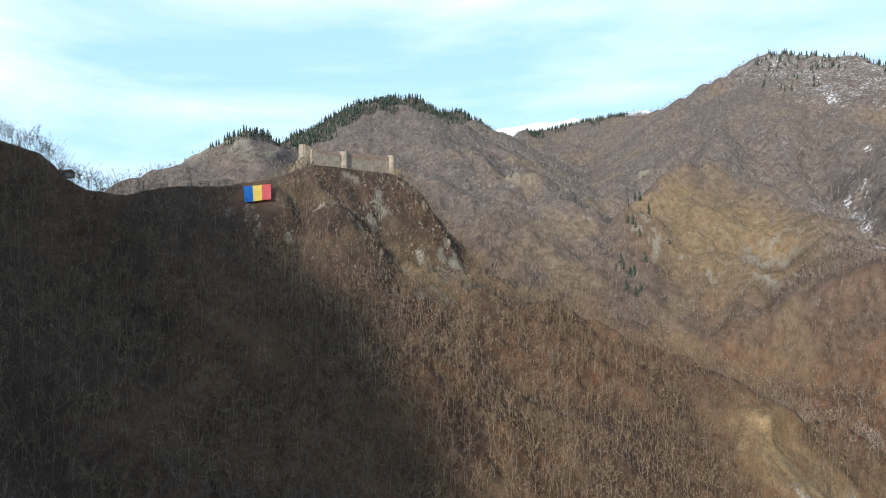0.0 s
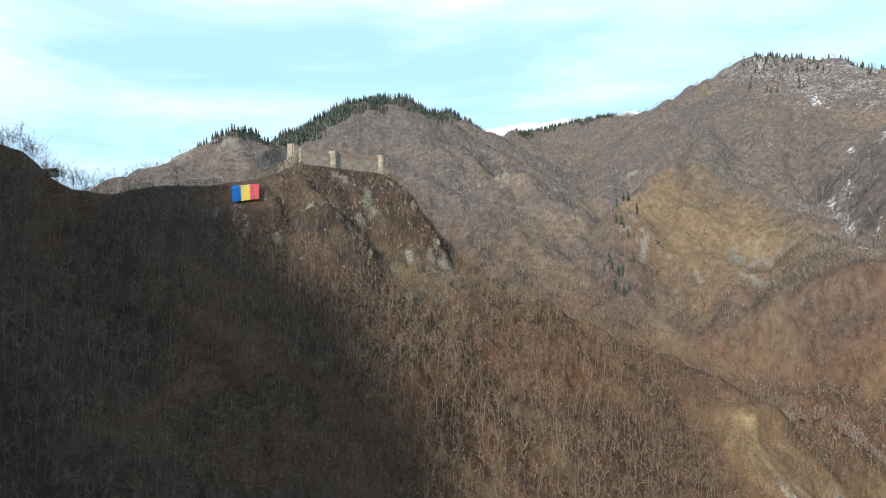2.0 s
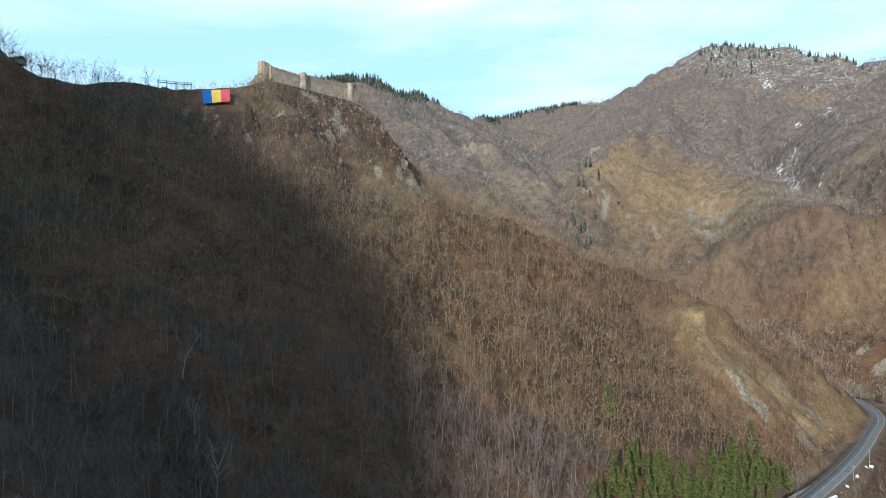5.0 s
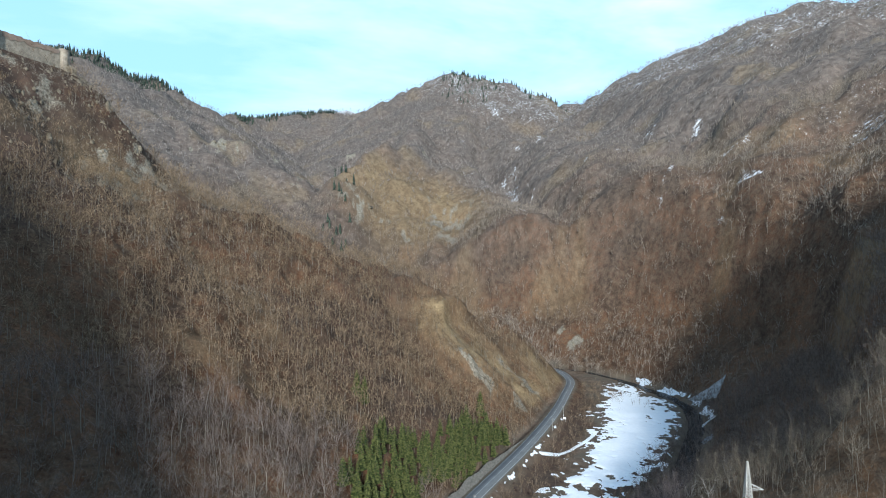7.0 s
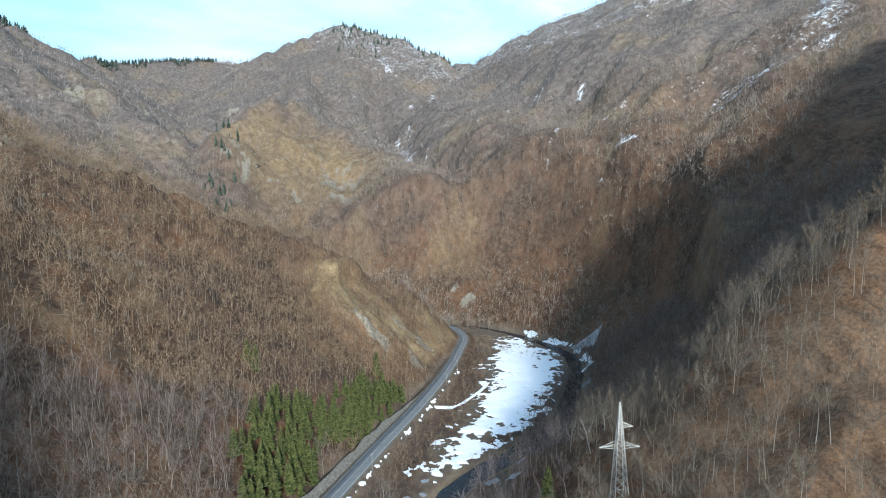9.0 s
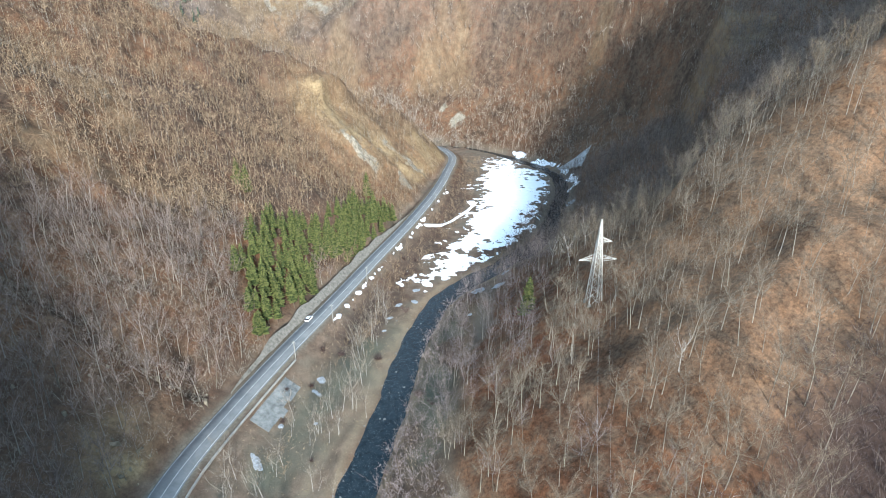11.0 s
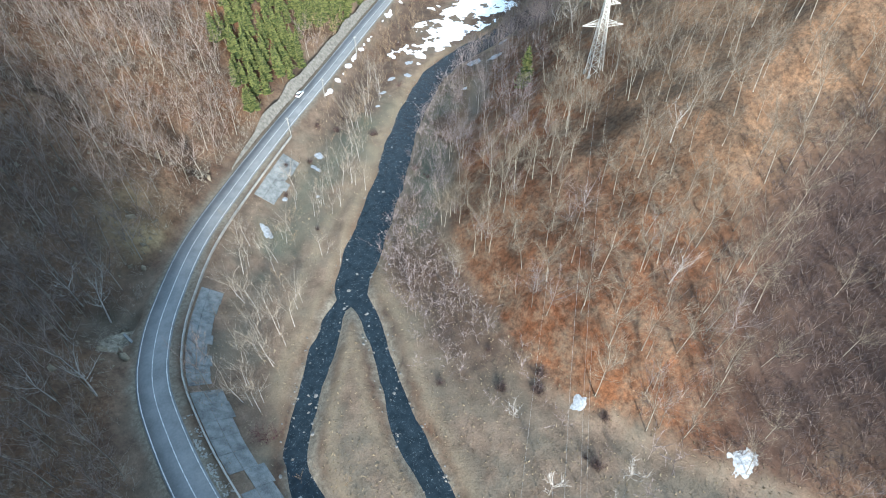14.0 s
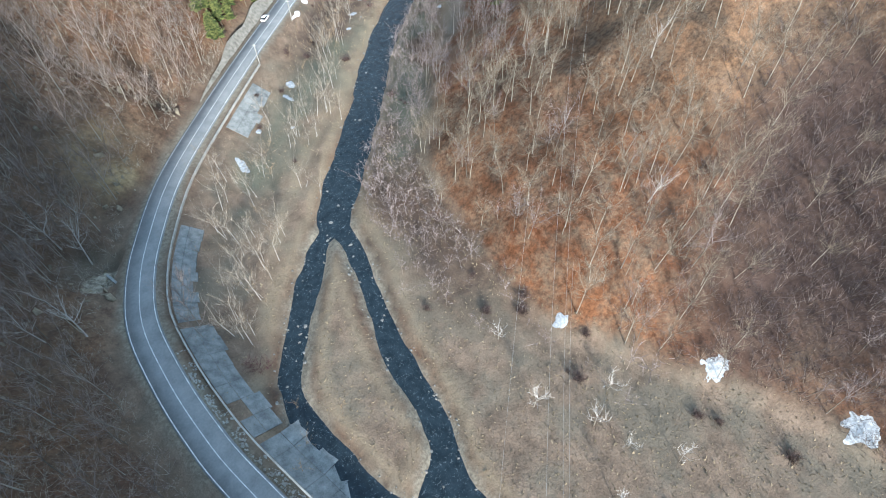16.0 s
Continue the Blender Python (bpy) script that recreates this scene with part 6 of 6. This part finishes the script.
M_OLDSNOW = simple("grey_granular_snow", (0.13, 0.14, 0.15), (0.42, 0.44, 0.46), 1.6, 0.8, 0.2, 0.5, 0.08)
PATCHES = [((76, 131), 1.3, 2.0), ((71, 126), 0.7, 2.6), ((42, 109), 0.9, 3.4), ((54, 118.5), 1.0, 0.7), ((64, 9), 2.2, 1.9), ((77, -22.5), 3.0, 2.6), ((85, -50), 3.4, 3.2), ((120, 151), 1.6, 1.2), ((130, 158), 2.2, 1.4),
           ((145, 164), 2.5, 1.6), ((166, 144), 5, 2.2), ((147, 130), 1.6, 1.2), ((176, 140), 4, 2), ((309, 196), 7, 4), ((63, 113), 0.8, 0.6), ((137, 155), 1.6, 2.2), ((112, 144), 1.2, 0.8), ((155, 148), 2, 1), ((190, 148), 3.5, 1.5)]
for i, ((px, py), rx, ry) in enumerate(PATCHES):
    cover = lambda x, y, px=px, py=py, rx=rx, ry=ry: 0.9 - np.hypot((x - px) / rx, (y - py) / ry) + 0.3 * fbm(x, y, 1.5, 4, 95)
    ob = snow_sheet("snow_patch", "small patch of dirty old snow on the ground", px - 2 * rx, px + 2 * rx, py - 2 * ry, py + 2 * ry, max(rx, ry) / 14, 0.3 if px > 60 and py < 20 else 0.18, cover)
    ob.data.materials[0] = M_OLDSNOW
    tagged(ob, group="snow patches")


def roadside_snow(x, y):
    d, run, side = line_distance(x, y, ROAD_LINE)
    c = 0.9 - np.abs(d - 6.2) / 1.6 + 0.9 * fbm(x, y, 3.5, 3, 97) - 0.8
    return np.where((side < 0) & (x > 96) & (x < 260), c, -2)


snow_sheet("snowbank", "broken bank of ploughed snow along the road", 90, 265, 150, 290, 0.8, 0.4, roadside_snow)


def far_bank_snow(x, y):
    d, run, side = line_distance(x, y, WATER_LINES[0])
    c = 0.8 - np.abs(d - 10) / 5 + 1.0 * fbm(x, y, 9.0, 3, 98) - 0.2
    return np.where((side > 0) & (y > 215) & (y < 345), c, -2)


snow_sheet("snowbank", "white snow on the far river bank", 330, 440, 210, 350, 1.6, 0.4, far_bank_snow)

bm = bmesh.new()
FAN_TOP = (410, 248)
fan_rows = []
for i in range(14):
    f = i / 13
    row = []
    for k in range(19):
        an = (k / 18 - 0.5) * 1.1
        q = Vector((FAN_TOP[0] - 31 * f * math.cos(an - 0.05), FAN_TOP[1] - 31 * f * math.sin(an - 0.05)))
        hump = 1.2 * math.cos(an * 2) * f * (1 - 0.4 * f) + 0.5 * noise.noise((q.x * 0.15, q.y * 0.15, 3))
        row.append(bm.verts.new((q.x, q.y, max(14.5 - 21 * f ** 0.8, at_ground(q.x, q.y) + 0.7) + hump - 2.5 * abs(k / 9 - 1) ** 3)))
    fan_rows.append(row)
for r, q in zip(fan_rows, fan_rows[1:]):
    for k in range(18):
        bm.faces.new((r[k], r[k + 1], q[k + 1], q[k]))
bmesh.ops.recalc_face_normals(bm, faces=bm.faces)
M_DIRTYSNOW = simple("dirty_avalanche_snow", (0.2, 0.195, 0.19), (0.46, 0.46, 0.46), 0.35, 0.9, 0.1, 0.6, 0.2)
tagged(part("avalanche_fan", bm, M_DIRTYSNOW), "grey fan of dirty avalanche snow at the gully mouth", "snow", "", "structure")

# ---- the road's banks ----


def along_road(run, off, z=None):
    """A place beside the road: run metres along it, off metres to its left."""
    i = min(max(int(run / 3.0), 0), len(ROAD_LINE) - 2)
    a, b = Vector(ROAD_LINE[i]), Vector(ROAD_LINE[i + 1])
    way = (b - a).normalized()
    p = a + way * (run - 3.0 * i) + Vector((-way.y, way.x, 0)) * off
    return Vector((p.x, p.y, at_ground(p.x, p.y) if z is None else z))


def run_at(px, py):
    _, r, _ = line_distance(np.array([px]), np.array([py]), ROAD_LINE)
    return float(r[0])


def apron(name, label, r0, r1, o0, o1, step, mat, proud, gap=0.035):
    """A slope faced with slabs, each a piece of its own with open joints."""
    root = tagged(new(name), label, "embankment", "", "structure")
    n, k = max(1, round((r1 - r0) / step)), 2
    for i in range(n):
        for j in range(k):
            a, b = r0 + (r1 - r0) * i / n + gap, r0 + (r1 - r0) * (i + 1) / n - gap
            p, q = o0 + (o1 - o0) * j / k, o0 + (o1 - o0) * (j + 1) / k
            p, q = p + math.copysign(gap, o1 - o0), q - math.copysign(gap, o1 - o0)
            if random.random() < 0.02:
                continue        # a slab slipped away
            lift = Vector((0, 0, proud + 0.06 * random.random()))
            if j == k - 1:
                q = q - random.uniform(-0.4, 1.6)
            bm = bmesh.new()
            top = [bm.verts.new(along_road(*c) + lift) for c in ((a, p), (b, p), (b, q), (a, q))]
            low = [bm.verts.new(v.co - Vector((0, 0, 0.6))) for v in top]
            bm.faces.new(top)
            for m in range(4):
                bm.faces.new((top[m], low[m], low[(m + 1) % 4], top[(m + 1) % 4]))
            bmesh.ops.recalc_face_normals(bm, faces=bm.faces)
            part("slab", bm, mat, root)
    return root


R = run_at
apron("slab_slope", "grey stained concrete slabs facing the road embankment", R(-8, 8), R(-8, 35), -6.6, -15.5, 4.5, M_CONCRETE, 0.22)
apron("slab_slope", "grey stained concrete slabs facing the road embankment", R(-8, 37), R(-5, 70), -6.6, -12.0, 4.5, M_CONCRETE, 0.22)
apron("slab_slope", "grey stained concrete slabs below the road's edge", R(-5, 72), R(12, 101), -6.8, -10.5, 4.0, M_CONCRETE, 0.2)
apron("slab_slope", "dark wet concrete slabs below the road's edge", R(42, 128), R(60, 141), -7.0, -12.0, 4.0, M_CONCRETE, 0.25)

parapet = tagged(new("parapet"), "low pale concrete parapet beside the road", "parapet", "", "structure")
r0, r1 = R(-5, 10), R(70, 148)
n = int((r1 - r0) / 6)
for i in range(n):
    a, b = along_road(r0 + i * 6 + 0.05, -6.3, 0.0), along_road(r0 + i * 6 + 5.95, -6.3, 0.0)
    m = Matrix.Translation((a + b) / 2 + Vector((0, 0, 0.05))) @ (b - a).to_track_quat("X", "Z").to_matrix().to_4x4()
    part("kerb_block", box(bmesh.new(), ((b - a).length, 0.35, 0.75), m, 0.03), M_KERB, parapet)

revet = tagged(new("stone_revetment"), "pale grey stone revetment above the road", "embankment", "", "structure")
bm = bmesh.new()
rows = []
r0, r1 = R(48, 132), R(205, 236)
for i in range(70):
    row = []
    span = 1.0 * min(1, i / 14, (69 - i) / 22) * (0.85 + 0.3 * noise.noise((i * 0.23, 2, 5))) + 0.02
    for j in range(5):
        p = along_road(r0 + (r1 - r0) * i / 69, 4.8 + span * j)
        p.z = max(p.z, 1.12 * span * j - 0.2)
        row.append(bm.verts.new(p + Vector((0, 0, 0.4 + 0.35 * noise.noise((p.x * 0.8, p.y * 0.8, 1)) - (2.2 if j == 4 or i in (0, 69) else 0)))))
    rows.append(row)
for r, q in zip(rows, rows[1:]):
    for k in range(4):
        bm.faces.new((r[k], q[k], q[k + 1], r[k + 1]))
bmesh.ops.recalc_face_normals(bm, faces=bm.faces)
M_REVET = simple("grey_rubble_revetment", (0.085, 0.078, 0.066), (0.25, 0.235, 0.205), 0.9, 0.95, 0.1, 0.8, 0.2)
part("stone_facing", bm, M_REVET, revet)


def utility_pole(px, py, h):
    root = tagged(new("utility_pole"), "slim pale concrete utility pole by the road", "pole", "utility poles along the road")
    z = at_ground(px, py)
    part("pole", rod(bmesh.new(), (px, py, z - 0.6), (px, py, z + h), 0.16, 0.1, 8), M_KERB, root)
    part("cross_arm", box(bmesh.new(), (1.6, 0.12, 0.12), pose(px, py, z + h - 0.6, 0, 0, 120)), M_STEEL, root)
    for k in (-0.6, 0.6):
        p = pose(px, py, z + h - 0.6, 0, 0, 120) @ Vector((k, 0, 0.1))
        part("insulator", rod(bmesh.new(), p, p + Vector((0, 0, 0.22)), 0.07, 0.05), M_GLASSY, root)


for run, off in ((R(68, 146), -6.0), (R(92, 162), -6.5), (R(123, 182), -6.0), (R(225, 250), -6.5), (R(250, 270), -7.0)):
    p = along_road(run, off)
    utility_pole(p.x, p.y, 8.0)

sign = tagged(new("road_sign"), "small white board on two posts beside the road", "sign")
p = along_road(R(247, 267), -8.5)
part("board", box(bmesh.new(), (1.8, 0.08, 1.4), pose(p.x, p.y, p.z + 1.9, 0, 0, -40), 0.02), M_CARPAINT, sign)
for k in (-0.6, 0.6):
    q = pose(p.x, p.y, p.z, 0, 0, -40) @ Vector((k, 0.08, 0))
    part("post", rod(bmesh.new(), q - Vector((0, 0, 0.4)), q + Vector((0, 0, 2.5)), 0.05), M_STEEL, sign)

culvert = tagged(new("culvert"), "dark stone culvert mouth where the gully meets the road", "culvert", "", "structure")
p = along_road(R(1, 90), 7.0)
part("headwall", box(bmesh.new(), (0.6, 4.0, 1.8), pose(p.x, p.y, p.z - 0.2, 0, 0, 8), 0.05), M_CONCRETE, culvert)

# pale rubble between the road's edge and the parapet
vs, ts, base = [], [], 0
r0, r1 = R(-8, 12), R(-6, 64)
for i in range(900):
    p = along_road(crag_rng.uniform(r0, r1), -4.0 - 1.9 * crag_rng.random() ** 1.4)
    if noise.noise((p.x * 0.3, p.y * 0.3, 8)) < -0.15:
        continue
    v, t = pebble_kinds[crag_rng.integers(7)]
    s = 0.1 + 0.3 * crag_rng.random() ** 2
    vs.append(v * s * (1, 0.7 + 0.6 * crag_rng.random(), 0.8) + (p.x, p.y, p.z + 0.05))
    ts.append(t + base)
    base += len(v)
tagged(mesh_object("rubble", np.concatenate(vs), np.concatenate(ts), M_KERB), "pale broken stones beside the road's edge", "rubble", "", "stuff")

M_REDTWIG = simple("dark_red_twigs", (0.05, 0.022, 0.024), (0.12, 0.06, 0.06), 0.4, 0.95, 0.05, 0, 0, True)
for px, py, size in ((8, 51, 1.6), (10, 50, 1.3), (7.5, 53, 1.2), (128, 150, 1.3)):
    t, c = brush(int(640 + px), 2.4, 9, 260, 0.02)
    root = tagged(new("bush"), "dense dark red leafless bush on the river bank", "bush", "red bushes")
    mesh_object("stems", t[0], t[1], M_REDTWIG, root)
    mesh_object("brushwood", c[0], c[1], M_REDTWIG, root)
    root.matrix_basis = pose(px, py, at_ground(px, py) - 0.1, 0, 0, 40 * px) @ Matrix.Diagonal((size, size, size * 0.8, 1))
